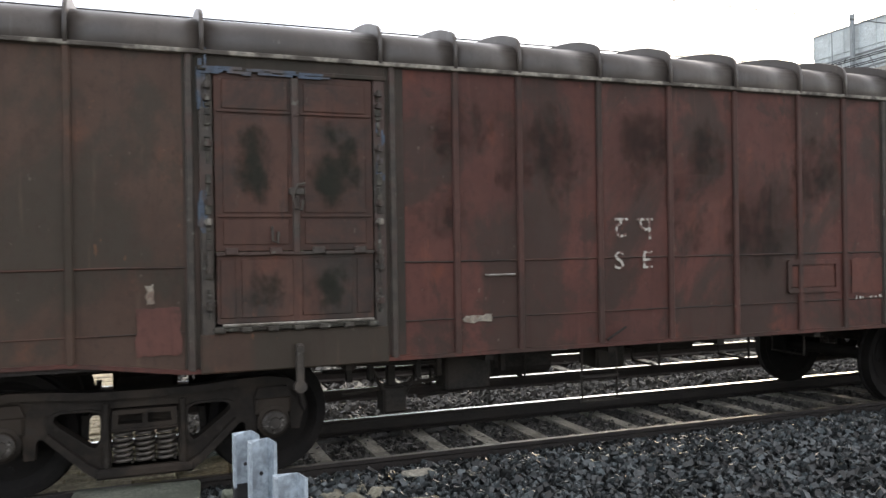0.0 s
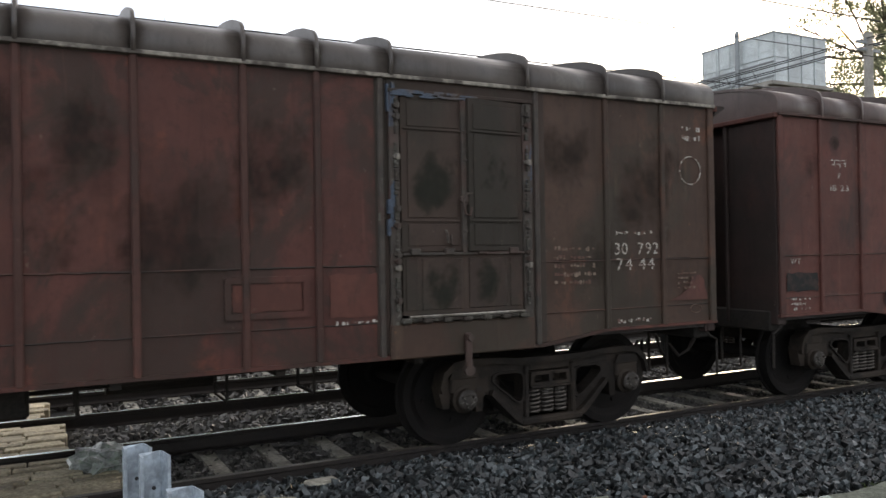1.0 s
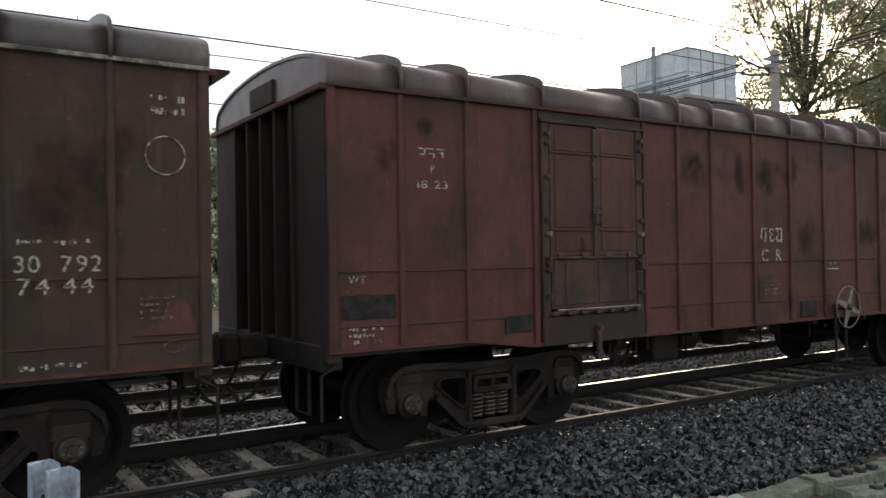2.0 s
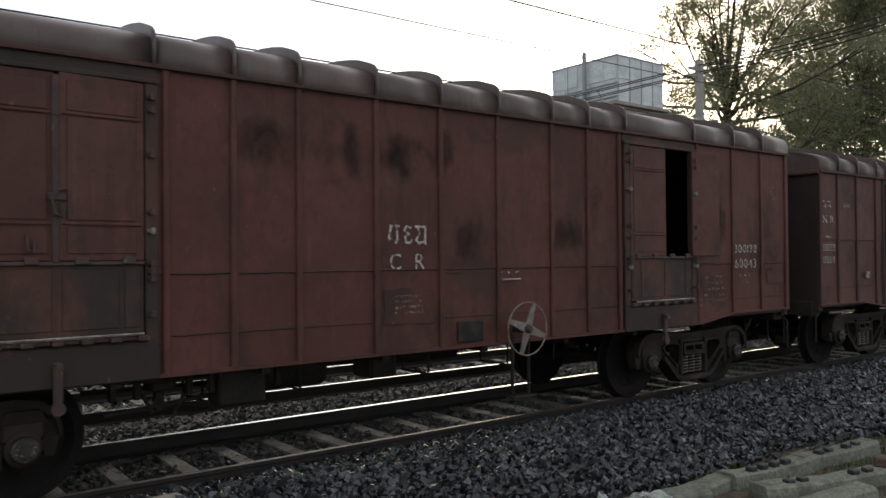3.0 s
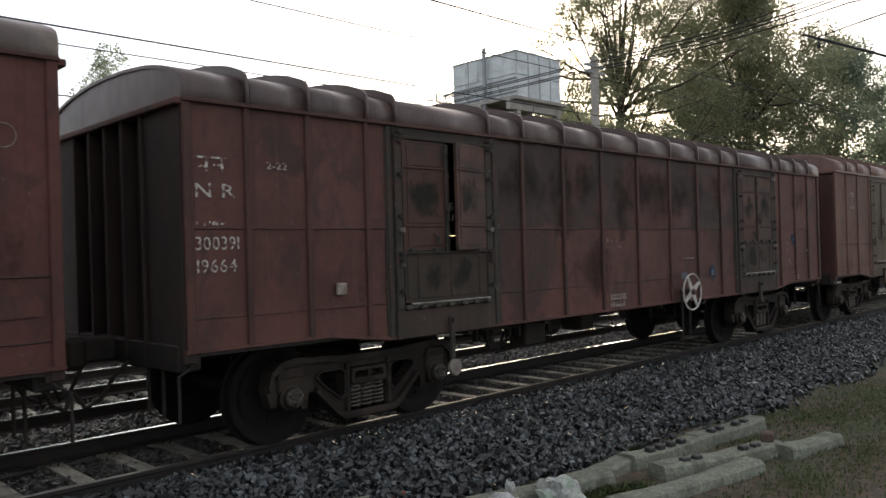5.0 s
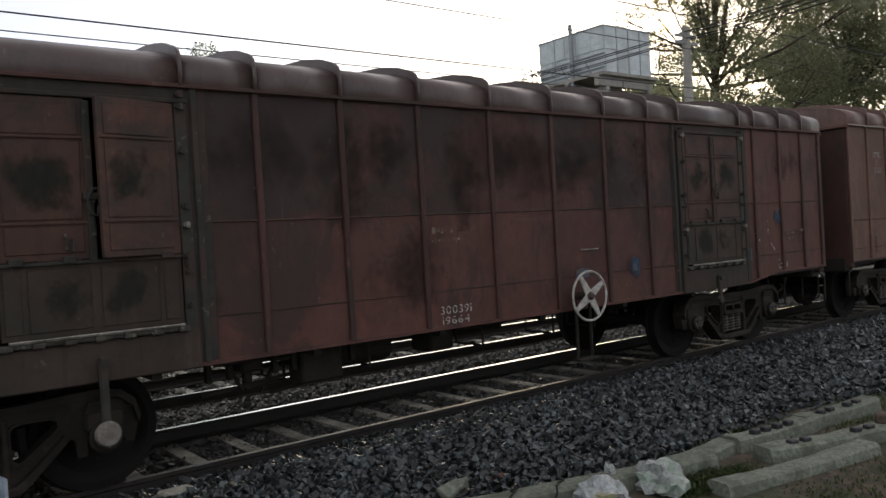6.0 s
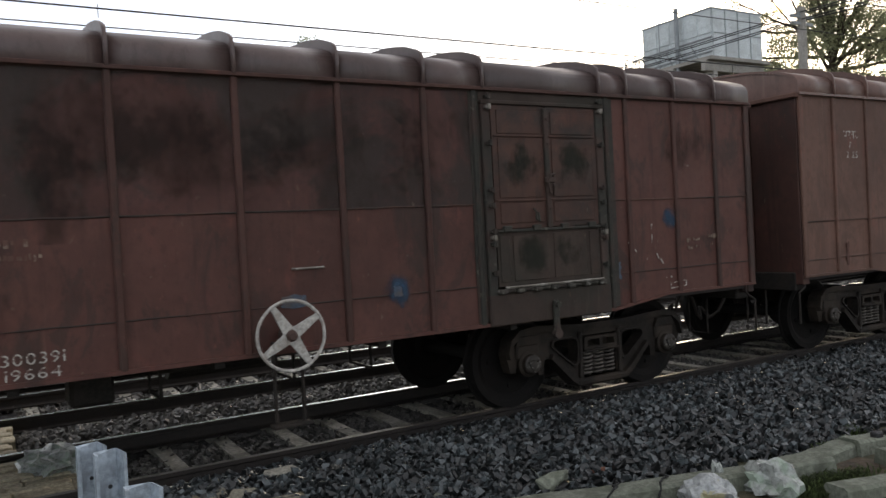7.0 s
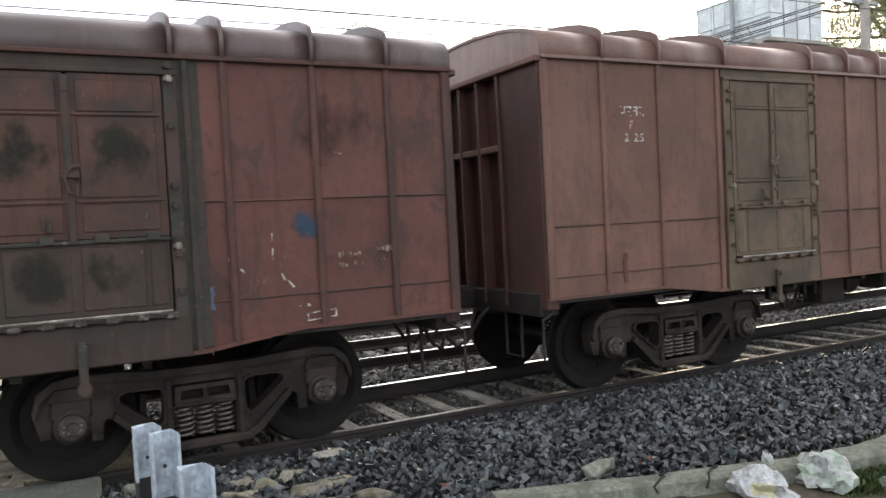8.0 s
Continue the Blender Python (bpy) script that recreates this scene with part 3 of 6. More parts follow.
def bogie(parent, u):
    """A cast-steel three-piece bogie; returns its wheelsets."""
    b = new("bogie")
    b.parent = parent
    b.matrix_local = pose(u, 0, 0)
    b["label"] = "cast steel bogie with coil springs, dusty brown"
    half = [(0.0, 0.835), (0.4, 0.84), (0.62, 0.86), (0.95, 0.875), (1.12, 0.85), (1.23, 0.76), (1.27, 0.62), (1.22, 0.42), (1.15, 0.42), (1.13, 0.6), (1.08, 0.66), (0.92, 0.66), (0.87, 0.6), (0.86, 0.36), (0.785, 0.36), (0.775, 0.49), (0.75, 0.515), (0.71, 0.505), (0.64, 0.44), (0.44, 0.24), (0.36, 0.185), (0.26, 0.17)]
    outline = half + [(-x, z) for x, z in reversed(half[1:])]
    nest = [(-0.25, 0.25), (0.25, 0.25), (0.25, 0.71), (-0.25, 0.71)]
    tri = [(0.325, 0.5), (0.335, 0.44), (0.365, 0.415), (0.405, 0.43), (0.62, 0.6), (0.655, 0.64), (0.645, 0.68), (0.6, 0.7), (0.4, 0.7), (0.345, 0.685), (0.325, 0.65)]
    tri2 = [(-x, z) for x, z in tri]

    def frame_plate():
        bm = prism(outline, -1.22, -1.08, (nest, tri, tri2))
        # cast flanges: along the top, round each window and down the struts
        top = [(x, z + 0.012) for x, z in half[:7]]
        rail = [(-x, z) for x, z in reversed(top[1:])] + top
        prism(rail + [(x * 0.985, z - 0.06) for x, z in reversed(rail)], -1.285, -1.2, bm=bm)
        for s in (-1, 1):
            rim = [(s * x, z) for x, z in tri]
            cx, cz = s * 0.46, 0.6
            prism([(cx + (x - cx) * 1.16, cz + (z - cz) * 1.16) for x, z in rim], -1.245, -1.21, (rim,), bm=bm)
            prism([(s * 0.36, 0.19), (s * 0.44, 0.245), (s * 0.71, 0.51), (s * 0.69, 0.56), (s * 0.41, 0.3), (s * 0.33, 0.25)], -1.28, -1.2, bm=bm)
            box(s * 0.285 - 0.025, s * 0.285 + 0.025, -1.26, -1.2, 0.22, 0.76, 0.012, bm)
            prism([(s * 0.84, 0.7), (s * 1.16, 0.7), (s * 1.12, 0.79), (s * 0.88, 0.79)], -1.26, -1.2, bm=bm)
        box(-0.37, 0.37, -1.29, -1.05, 0.17, 0.25, 0.02, bm)
        return bm

    for side in (1, -1):
        m = Matrix.Identity(4) if side == 1 else Matrix.Rotation(math.pi, 4, "Z")
        part("side_frame", cached("side_frame", frame_plate, M_BOGIE), M_BOGIE, b, m=m)

        def spring():
            turns_, steps = 6.5, 104
            return tube([(0.066 * math.cos(2 * math.pi * turns_ * k / steps), 0.066 * math.sin(2 * math.pi * turns_ * k / steps), 0.262 + 0.27 * k / steps) for k in range(steps + 1)], 0.0155, n=6)
        for dx in (-0.162, 0, 0.162):
            part("spring", cached("spring", spring, M_SPRING, True), M_SPRING, b, m=m @ pose(dx, -1.17, 0))

        def bolster_end():
            bm = prism([(-0.245, 0.53), (0.245, 0.53), (0.245, 0.6), (0.235, 0.695), (-0.235, 0.695), (-0.245, 0.6)], -1.26, -1.1, ([(-0.2, 0.585), (-0.02, 0.585), (-0.02, 0.66), (-0.19, 0.66)], [(0.02, 0.585), (0.2, 0.585), (0.19, 0.66), (0.02, 0.66)]))
            box(-0.245, 0.245, -1.285, -1.2, 0.528, 0.555, 0.008, bm)
            box(-0.23, 0.23, -1.14, -0.2, 0.55, 0.8, 0.01, bm)
            return bm
        part("bolster_end", cached("bolster_end", bolster_end, M_BOGIE), M_BOGIE, b, m=m)

        def axle_box():
            bm = lathe([(0.03, -1.33), (0.09, -1.33), (0.105, -1.315), (0.105, -1.27), (0.135, -1.26), (0.135, -1.08), (0.05, -1.08)], 20)
            box(-0.15, 0.15, -1.25, -1.08, 0.05, 0.21, 0.02, bm)
            return bm
        for s in (-1, 1):
            part("axle_box", cached("axle_box", axle_box, M_BOGIE), M_BOGIE, b, m=m @ pose(s * 1.0, 0, 0.5))

        def axle_cap():
            bm = lathe([(0.01, -1.345), (0.045, -1.345), (0.05, -1.338), (0.085, -1.336), (0.1, -1.326), (0.1, -1.31), (0.01, -1.31)], 20)
            for k in range(3):
                a = k * 2.094 + 0.5
                rod((0.066 * math.cos(a), -1.362, 0.066 * math.sin(a)), (0.066 * math.cos(a), -1.33, 0.066 * math.sin(a)), 0.016, bm, 6)
            return bm
        for s in (-1, 1):
            part("axle_cap", cached("axle_cap", axle_cap, M_CAP), M_CAP, b, "greasy worn axle cap with three bolts", m=m @ pose(s * 1.0, 0, 0.5))

        def brake_block():
            return prism([(0.44, 0.3), (0.5, 0.28), (0.47, 0.62), (0.42, 0.62)], -0.95, -0.82)
        for turn in (0, 180):
            part("brake_block", cached("brake_block", brake_block, M_UNDER), M_UNDER, b, m=m @ pose(0, -0.885 * 2 * (turn > 0), 0, 0, 0, turn))
    sets = []
    for s in (-1, 1):
        # near and far wheel and the axle turn as one
        def both():
            bm = bmesh.new()
            for side in (1, -1):
                w = wheelset_mesh_wheel()
                if side == -1:
                    bmesh.ops.rotate(w, verts=w.verts[:], cent=(0, 0, 0), matrix=Matrix.Rotation(math.pi, 3, "Z"))
                bmesh.ops.translate(w, verts=w.verts[:], vec=(0, -side * 0.865, 0))
                for k in range(4):
                    a = k * math.pi / 2 + 0.4
                    rod((0.27 * math.cos(a), -side * (0.865 + 0.05), 0.27 * math.sin(a)), (0.27 * math.cos(a), -side * (0.865 - 0.02), 0.27 * math.sin(a)), 0.03, w, 8)
                tmp = bpy.data.meshes.new("tmp")
                w.to_mesh(tmp)
                w.free()
                bm.from_mesh(tmp)
                bpy.data.meshes.remove(tmp)
            rod((0, -1.12, 0), (0, 1.12, 0), 0.075, bm, 16)
            return bm
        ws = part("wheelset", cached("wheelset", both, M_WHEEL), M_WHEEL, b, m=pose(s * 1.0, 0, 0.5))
        sets.append((ws, s))
    return sets


def door_leaf(w, z0, z1, paint, pattern):
    """A door leaf hung at x = 0, with raised pressed panels."""
    bm = box(0.0, w, -0.02, 0.02, z0, z1, 0.004)
    if pattern == "upper":
        for a, b in ((z1 - 0.28, z1 - 0.05), (z0 + 0.3, z1 - 0.32), (z0 + 0.05, z0 + 0.25)):
            box(0.06, w - 0.05, -0.027, -0.018, a, b, 0.006, bm)
        for zz in (z1 - 0.3, z0 + 0.275):
            box(0.02, w - 0.02, -0.034, -0.018, zz - 0.01, zz + 0.01, 0.004, bm)
    else:
        for a, b in ((0.05, 0.16), (0.2, w - 0.1)):
            box(a, b, -0.034, -0.018, z0 + 0.05, z1 - 0.05, 0.008, bm)
        box(w - 0.07, w - 0.03, -0.045, -0.018, z0 + 0.03, z1 - 0.03, 0.006, bm)
    return bm


def doorway(wagon, u0, u1, eave, paint, openings, disc=False, far=False, blue=False, right_wide=False, frame_mat=None, jamb=False):
    """Frame, two upper leaves, a two-part lower flap, sill, bars and hinges."""
    y = -HALF
    head, mid, low = eave - 0.15, 1.92, 1.36
    rot = Matrix.Rotation(math.pi, 4, "Z") if far else Matrix.Identity(4)
    if far:
        u0, u1 = -u1, -u0
    frame_w = 0.11

    def add(name, bm, mat, label="", m=None):
        mm = rot @ m if m is not None else rot
        return part(name, bm, mat, wagon, label, mm)

    bm = box(u0 - 0.03, u0 + frame_w - 0.04, y - 0.046, y + 0.03, 1.0, head + 0.02, 0.01)
    post_mat = frame_mat if frame_mat is PAINTS["olive"] else PAINTS["grime" if frame_mat is M_FRAME_DARK else "brown" if jamb else "soot_door"]
    side_mat = frame_mat if jamb else post_mat
    add("door_post", bm, side_mat)
    add("door_post", box(u1 - frame_w + 0.04, u1 + 0.03, y - 0.046, y + 0.03, 1.0, head + 0.02, 0.01), side_mat)
    bm = box(u0 - 0.04, u1 + 0.04, y - 0.06, y + 0.03, head + 0.003, head + 0.04, 0.006)
    box(u0 - 0.04, u1 + 0.04, y - 0.02, y + 0.03, head + 0.04, eave, 0.004, bm)
    add("door_header", bm, PAINTS["grime"] if jamb else post_mat)
    if blue:
        rnd = random.Random(int(u0 * 10) + 5)
        bm = bmesh.new()
        for k in range(30):
            x = u0 + rnd.uniform(-0.03, (u1 - u0) * 0.6) if k < 26 else u0 + rnd.uniform(-0.03, 0.1)
            zz = head + rnd.uniform(-0.03, 0.025)
            box(x, x + rnd.uniform(0.05, 0.2), y - 0.0615 - k * 0.0002, y - 0.055, zz, zz + rnd.uniform(0.008, 0.022), 0.0, bm)
        for k in range(24):
            zz, x = (rnd.uniform(2.05, 2.35) if k % 2 else rnd.uniform(3.0, 3.25)), u0 - rnd.uniform(-0.02, 0.05)
            box(x, x + rnd.uniform(0.01, 0.03), y - 0.0475 - k * 0.0002, y + 0.005, zz, zz + rnd.uniform(0.06, 0.25), 0.0, bm)
        for k in range(10):
            zz = 2.45 + rnd.uniform(0, 0.45)
            x = u1 + rnd.uniform(-0.05, 0.02)
            box(x, x + 0.015, y - 0.0475 - k * 0.0002, y - 0.04, zz, zz + rnd.uniform(0.04, 0.12), 0.0, bm)
        tagged(add("blue_paint_smear", bm, M_BLUE, "smeared faded blue paint"), kind="stuff")
    w = (u1 - u0) / 2 - frame_w + 0.03
    uc = (u0 + u1) / 2
    shift = 0.1 if right_wide else 0.0
    leaf = mesh_of("door_leaf", door_leaf(w - 0.012 + shift, mid, head, paint, "upper"), paint)
    leaf_r = mesh_of("door_leaf", door_leaf(w - 0.012 - shift, mid, head, paint, "upper"), paint)
    left_turn, right_turn = openings
    left_leaf = add("door_leaf", leaf, paint, m=pose(u0 + frame_w - 0.03, y - 0.02, 0, 0, 0, -left_turn))
    # the right-hand leaf is hung from its outer edge
    mirrored = leaf_r
    mirrored.transform(Matrix.Diagonal((-1, 1, 1, 1)))
    mirrored.flip_normals()
    right_leaf = add("door_leaf", mirrored, paint, "upper door leaf swung open" if right_turn > 30 else "", m=pose(u1 - frame_w + 0.03, y - 0.02 - (0.03 if right_turn > 90 else 0), 0, 0, 0, right_turn))
    if jamb and not far:
        for ob, s in ((left_leaf, 1), (right_leaf, -1)):
            part("soot_blotch", box(*sorted((s * 0.07, s * (w - 0.06))), -0.0305, -0.0285, mid + 0.31, head - 0.33), M_BLOTCH, ob, "rubbed green-black soot")
    fw = u1 - u0 - 2 * frame_w + 0.06
    bm = box(0.004, fw - 0.004, -0.02, 0.02, low, mid - 0.02, 0.004)
    flap_paint = paint if paint in (PAINTS["olive"], PAINTS["grime"]) else PAINTS["grime" if frame_mat is M_FRAME_DARK else "soot_door"]
    flap = add("door_flap", bm, flap_paint, m=pose(u0 + frame_w - 0.03, y - 0.02, 0))
    for x0, x1 in ((0.03, 0.15), (0.19, fw / 2 - 0.035), (fw / 2 + 0.035, fw - 0.19), (fw - 0.15, fw - 0.03)):
        part("flap_panel", box(x0, x1, -0.028, -0.018, low + 0.04, mid - 0.06, 0.006), flap_paint, flap)
    for x0, x1 in ((u0 - 0.15, u0 - 0.032), (u1 + 0.032, u1 + 0.2)):
        if jamb:
            add("door_jamb_plate", box(x0, x1, y - 0.012, y + 0.01, 1.03, eave - 0.03, 0.003), M_FRAME_DARK if frame_mat is M_FRAME_DARK else PAINTS["grime"], "sooty green-black plate beside the door")
    if jamb and not far:
        for x0, x1 in ((0.17, fw * 0.5), (fw * 0.5, fw - 0.17)):
            part("soot_blotch", box(x0, x1, -0.0315, -0.0295, low + 0.045, mid - 0.065), M_BLOTCH, flap, "rubbed green-black soot")
    # centre locking strip, on the leaf that shuts last
    if right_turn < 30 and left_turn < 30:
        bm = box(uc - 0.035, uc + 0.02, y - 0.07, y - 0.03, mid - 0.02, head - 0.02, 0.008)
        for zz in (2.1, 2.35, 2.75, 3.0):
            rod((uc, y - 0.085, zz), (uc, y - 0.06, zz), 0.016, bm, 6)
        add("lock_strip", bm, frame_mat, m=pose(0, 0, 0))
        bm = box(uc - 0.065, uc + 0.06, y - 0.095, y - 0.06, 2.36, 2.42, 0.01)
        tube([(uc + 0.06, y - 0.09, 2.45), (uc, y - 0.1, 2.44), (uc - 0.04, y - 0.1, 2.36), (uc - 0.02, y - 0.1, 2.26), (uc + 0.03, y - 0.1, 2.24), (uc + 0.04, y - 0.1, 2.32)], 0.013, bm)
        add("hasp", tube([(uc - 0.2, y - 0.05, 2.11), (uc - 0.2, y - 0.09, 2.08), (uc - 0.2, y - 0.09, 2.0), (uc - 0.16, y - 0.09, 1.98), (uc - 0.15, y - 0.06, 2.07)], 0.011), frame_mat)
        add("latch", bm, frame_mat)
    bm = box(u0 + 0.08, u1 - 0.08, y - 0.065, y - 0.035, mid - 0.035, mid - 0.005, 0.006)
    for k in range(4):
        x = u0 + 0.2 + k * (u1 - u0 - 0.4) / 3
        box(x - 0.05, x + 0.05, y - 0.08, y - 0.04, mid - 0.03, mid + 0.03, 0.008, bm)
    add("cross_bar", bm, frame_mat)
    bm = tube([(u0 + 0.12, y - 0.09, low - 0.01), (u1 - 0.1, y - 0.09, low - 0.01)], 0.013)
    add("bright_bar", bm, M_BRIGHT, "scraped bright steel locking bar")
    bm = bmesh.new()
    for k in range(7):
        x = u0 + 0.1 + k * (u1 - u0 - 0.2) / 6
        box(x - 0.045, x + 0.045, y - 0.1, y - 0.03, low - 0.07, low - 0.02, 0.012, bm)
    box(u0 + 0.05, u1 - 0.05, y - 0.06, y - 0.02, low - 0.06, low - 0.03, 0.006, bm)
    add("hinge_bar", bm, M_CRUST if jamb else frame_mat)
    add("door_sill", box(u0 - 0.04, u1 + 0.04, y - 0.05, y + 0.04, 0.98, low - 0.07, 0.012), post_mat)
    def hinge():
        bm = rod((0, -0.05, -0.025), (0, -0.05, 0.025), 0.022, n=8)
        box(-0.03, 0.03, -0.045, 0.0, -0.015, 0.015, 0.004, bm)
        return bm
    for x in (u0 + 0.03, u1 - 0.03):
        for k, zz in enumerate((1.5, 1.78, 1.84, 1.9, 2.15, 2.3, 2.75, 3.1, 3.2)):
            mat = M_BRIGHT if (k * 7 + int(u0 * 3)) % 5 == 0 else frame_mat
            add("hinge", cached("hinge", hinge, mat), mat, m=pose(x, y - 0.04, zz))
    # flaking hinge rods up both posts
    if frame_mat is M_DOORFRAME and not far:
        crust = random.Random(int(u0 * 31) + len(wagon.name))
        for x in (u0 + 0.03, u1 - 0.03):
            zz, bm = 1.4, bmesh.new()
            while zz < head - 0.1:
                h, r = crust.uniform(0.015, 0.11), crust.uniform(0.007, 0.023)
                box(x - r + crust.uniform(-0.008, 0.008), x + r, y - 0.05 - r, y - 0.03, zz, zz + h, 0.004, bm)
                zz += h + (crust.uniform(0.0, 0.02) if crust.random() < 0.8 else 0.08)
            tagged(add("hinge_crust", bm, M_CRUST, "flaking pale crust along the hinge rod"), kind="stuff")
    # drop lever below the sill
    bm = box(uc - 0.032, uc + 0.032, y - 0.1, y - 0.05, 0.62 if disc else 0.86, 1.18, 0.012)
    rod((uc, y - 0.13, 1.14), (uc, y - 0.05, 1.14), 0.03, bm, 10)
    if not disc:
        rod((uc, y - 0.105, 0.84), (uc, y - 0.045, 0.84), 0.05, bm, 12)
    if disc:
        bm2 = lathe([(0.02, -0.03), (0.085, -0.03), (0.095, -0.015), (0.095, 0.015), (0.02, 0.015)], 20)
        add("lever_disc", bm2, M_WHEELGREY, "grey round counterweight disc", m=pose(uc, y - 0.1, 0.6))
    add("drop_lever", bm, frame_mat)


def covered_wagon(length, eave, left, paint_name, label, openings, disc=None, blue=False, seam=1.81, wheel_u=None, step_u=None, bogie_u=2.0, door_mats=None, end_rail=False):
    paint, roof_mat = PAINTS[paint_name], ROOFS[paint_name]
    upper = PAINTS.get(paint_name + "_upper", paint)
    leaf_paint, frame_mat = door_mats or (paint, M_DOORFRAME)
    wagon = thing("covered_wagon", pose(left, TRACK_Y, 0), label, "rail wagon", "wagons of the passing train")
    ribs, doors = RIBS[length], DOORS[length]
    # bays between ribs and doors
    marks = sorted([0.06] + ribs + [d for pair in doors for d in pair] + [length - 0.06])
    rnd = random.Random(int(left * 10))
    for a, b in zip(marks, marks[1:]):
        if any(abs(a - d0) < 0.01 for d0, _ in doors):
            continue
        for side in (-1, 1):
            sm = seam if rnd.random() < 0.85 else seam + 0.0
            for z0, z1 in (((sole_height(length, a), sole_height(length, b)), sm), (sm, eave)):
                bm = bmesh.new()
                lo = z0 if isinstance(z0, tuple) else (z0 + 0.004, z0 + 0.004)
                out = HALF + (0.0 if isinstance(z0, tuple) else 0.006)
                dish = rnd.uniform(-0.016, 0.004)
                # a thin dished sheet
                cols, rows_ = 5, 4
                grid = []
                for i in range(cols):
                    u = a + (b - a) * i / (cols - 1)
                    zl = lo[0] + (lo[1] - lo[0]) * i / (cols - 1)
                    grid.append([bm.verts.new((u, side * (out + dish * math.sin(math.pi * i / (cols - 1)) * math.sin(math.pi * j / (rows_ - 1))), zl + (z1 - zl) * j / (rows_ - 1))) for j in range(rows_)])
                for i in range(cols - 1):
                    for j in range(rows_ - 1):
                        bm.faces.new((grid[i][j], grid[i + 1][j], grid[i + 1][j + 1], grid[i][j + 1]))
                bmesh.ops.recalc_face_normals(bm, faces=bm.faces[:])
                bmesh.ops.solidify(bm, geom=bm.faces[:], thickness=0.02)
                part("side_panel", bm, PAINTS["brown"] if paint_name == "sooty" and not doors[0][1] - 0.1 < a < doors[1][0] - 0.1 else upper if not isinstance(z0, tuple) and 3.8 < a < length - 3.8 else paint, wagon)
    for u in ribs + [d + s * 0.1 for pair in doors for d, s in zip(pair, (-1, 1))] + [0.05, length - 0.05]:
        for side in (-1, 1):
            w = 0.03 if 0.1 < u < length - 0.1 else 0.045
            bm = box(u - w, u + w, side * HALF - 0.008 if side > 0 else side * (HALF + 0.034), side * (HALF + 0.034) if side > 0 else side * HALF + 0.008, sole_height(length, u), eave, 0.012)
            beside_door = any(abs(u - d0 + 0.1) < 0.01 or abs(u - d1 - 0.1) < 0.01 for d0, d1 in doors)
            browned = paint_name == "sooty" and not doors[0][1] < u < doors[1][0]
            part("side_rib", bm, frame_mat if beside_door and frame_mat in (M_DOORFRAME, M_FRAME_DARK) else PAINTS["brown"] if browned else PAINTS["rib"] if paint_name in ("sooty", "aged") else paint, wagon)
    # lapped bottom strake below each bay
    low_seam = 1.31 if seam < 2 else 1.38
    for a, b in zip(marks, marks[1:]):
        if any(abs(a - d0) < 0.01 for d0, _ in doors):
            continue
        bm = bmesh.new()
        wob = [rnd.uniform(-0.004, 0.004) for _ in range(7)]
        tube([(a + 0.03 + (b - a - 0.06) * k / 6, -HALF - 0.004, low_seam + wob[k]) for k in range(7)], 0.006, bm, 5)
        part("weld_seam", bm, PAINTS["soot_door"], wagon)
        bm = bmesh.new()
        tube([(a + 0.03 + (b - a - 0.06) * k / 6, -HALF - 0.006, seam - 0.004 + wob[6 - k]) for k in range(7)], 0.008, bm, 5)
        part("weld_seam", bm, PAINTS["soot_door"], wagon)
    for side in (-1, 1):
        a, b = sorted((side * (HALF - 0.02), side * (HALF + 0.055)))
        part("eave_angle", box(0, length, a, b, eave - 0.02, eave + 0.015, 0.005), M_DUST if paint_name == "sooty" else roof_mat if paint_name == "fresh" else PAINTS["rib"], wagon)
        # sole bar along the bottom
        bm = prism([(0.0, 1.12), (1.5, 1.12), (2.3, 1.02), (length - 2.3, 1.02), (length - 1.5, 1.12), (length, 1.12), (length, 1.09), (length - 1.5, 1.09), (length - 2.3, 0.985), (2.3, 0.985), (1.5, 1.09), (0.0, 1.09)], *sorted((side * (HALF - 0.1), side * (HALF + 0.03))))
        part("sole_bar", bm, paint, wagon)
    # roof in sheets between arched ribs
    rmarks = [0.0] + ribs + [d for pair in doors for d in pair]
    rmarks = sorted(rmarks + [length])
    for a, b in zip(rmarks, rmarks[1:]):
        part("roof_sheet", roof_sheet(a, b, eave), roof_mat, wagon)
    for u in rmarks[1:-1]:
        part("roof_rib", roof_sheet(u - 0.016, u + 0.016, eave, 0.078), roof_mat, wagon)
    # ends
    for u, s in ((0.0, 1), (length, -1)):
        a, b = sorted((u + s * 0.1, u + s * 0.14))
        # end colour darker than the sides: the shade there is painted in
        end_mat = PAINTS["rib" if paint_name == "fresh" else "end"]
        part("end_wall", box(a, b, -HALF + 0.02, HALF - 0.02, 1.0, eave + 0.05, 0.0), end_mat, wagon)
        half = roof_profile(eave)
        full = half + [(-y, z) for y, z in reversed(half[:-1])]
        bm = bmesh.new()
        loop = [bm.verts.new((u + s * 0.02, y * 0.99, z - 0.005)) for y, z in full]
        bm.faces.new(loop)
        r = bmesh.ops.extrude_face_region(bm, geom=bm.faces[:])
        bmesh.ops.translate(bm, vec=(s * 0.05, 0, 0), verts=[v for v in r["geom"] if isinstance(v, bmesh.types.BMVert)])
        bmesh.ops.recalc_face_normals(bm, faces=bm.faces[:])
        part("roof_end", bm, roof_mat, wagon)
        a, b = sorted((u - s * 0.06, u + s * 0.1))
        part("end_cornice", box(a, b, -HALF - 0.03, HALF + 0.03, eave - 0.05, eave + 0.01, 0.01), paint, wagon)
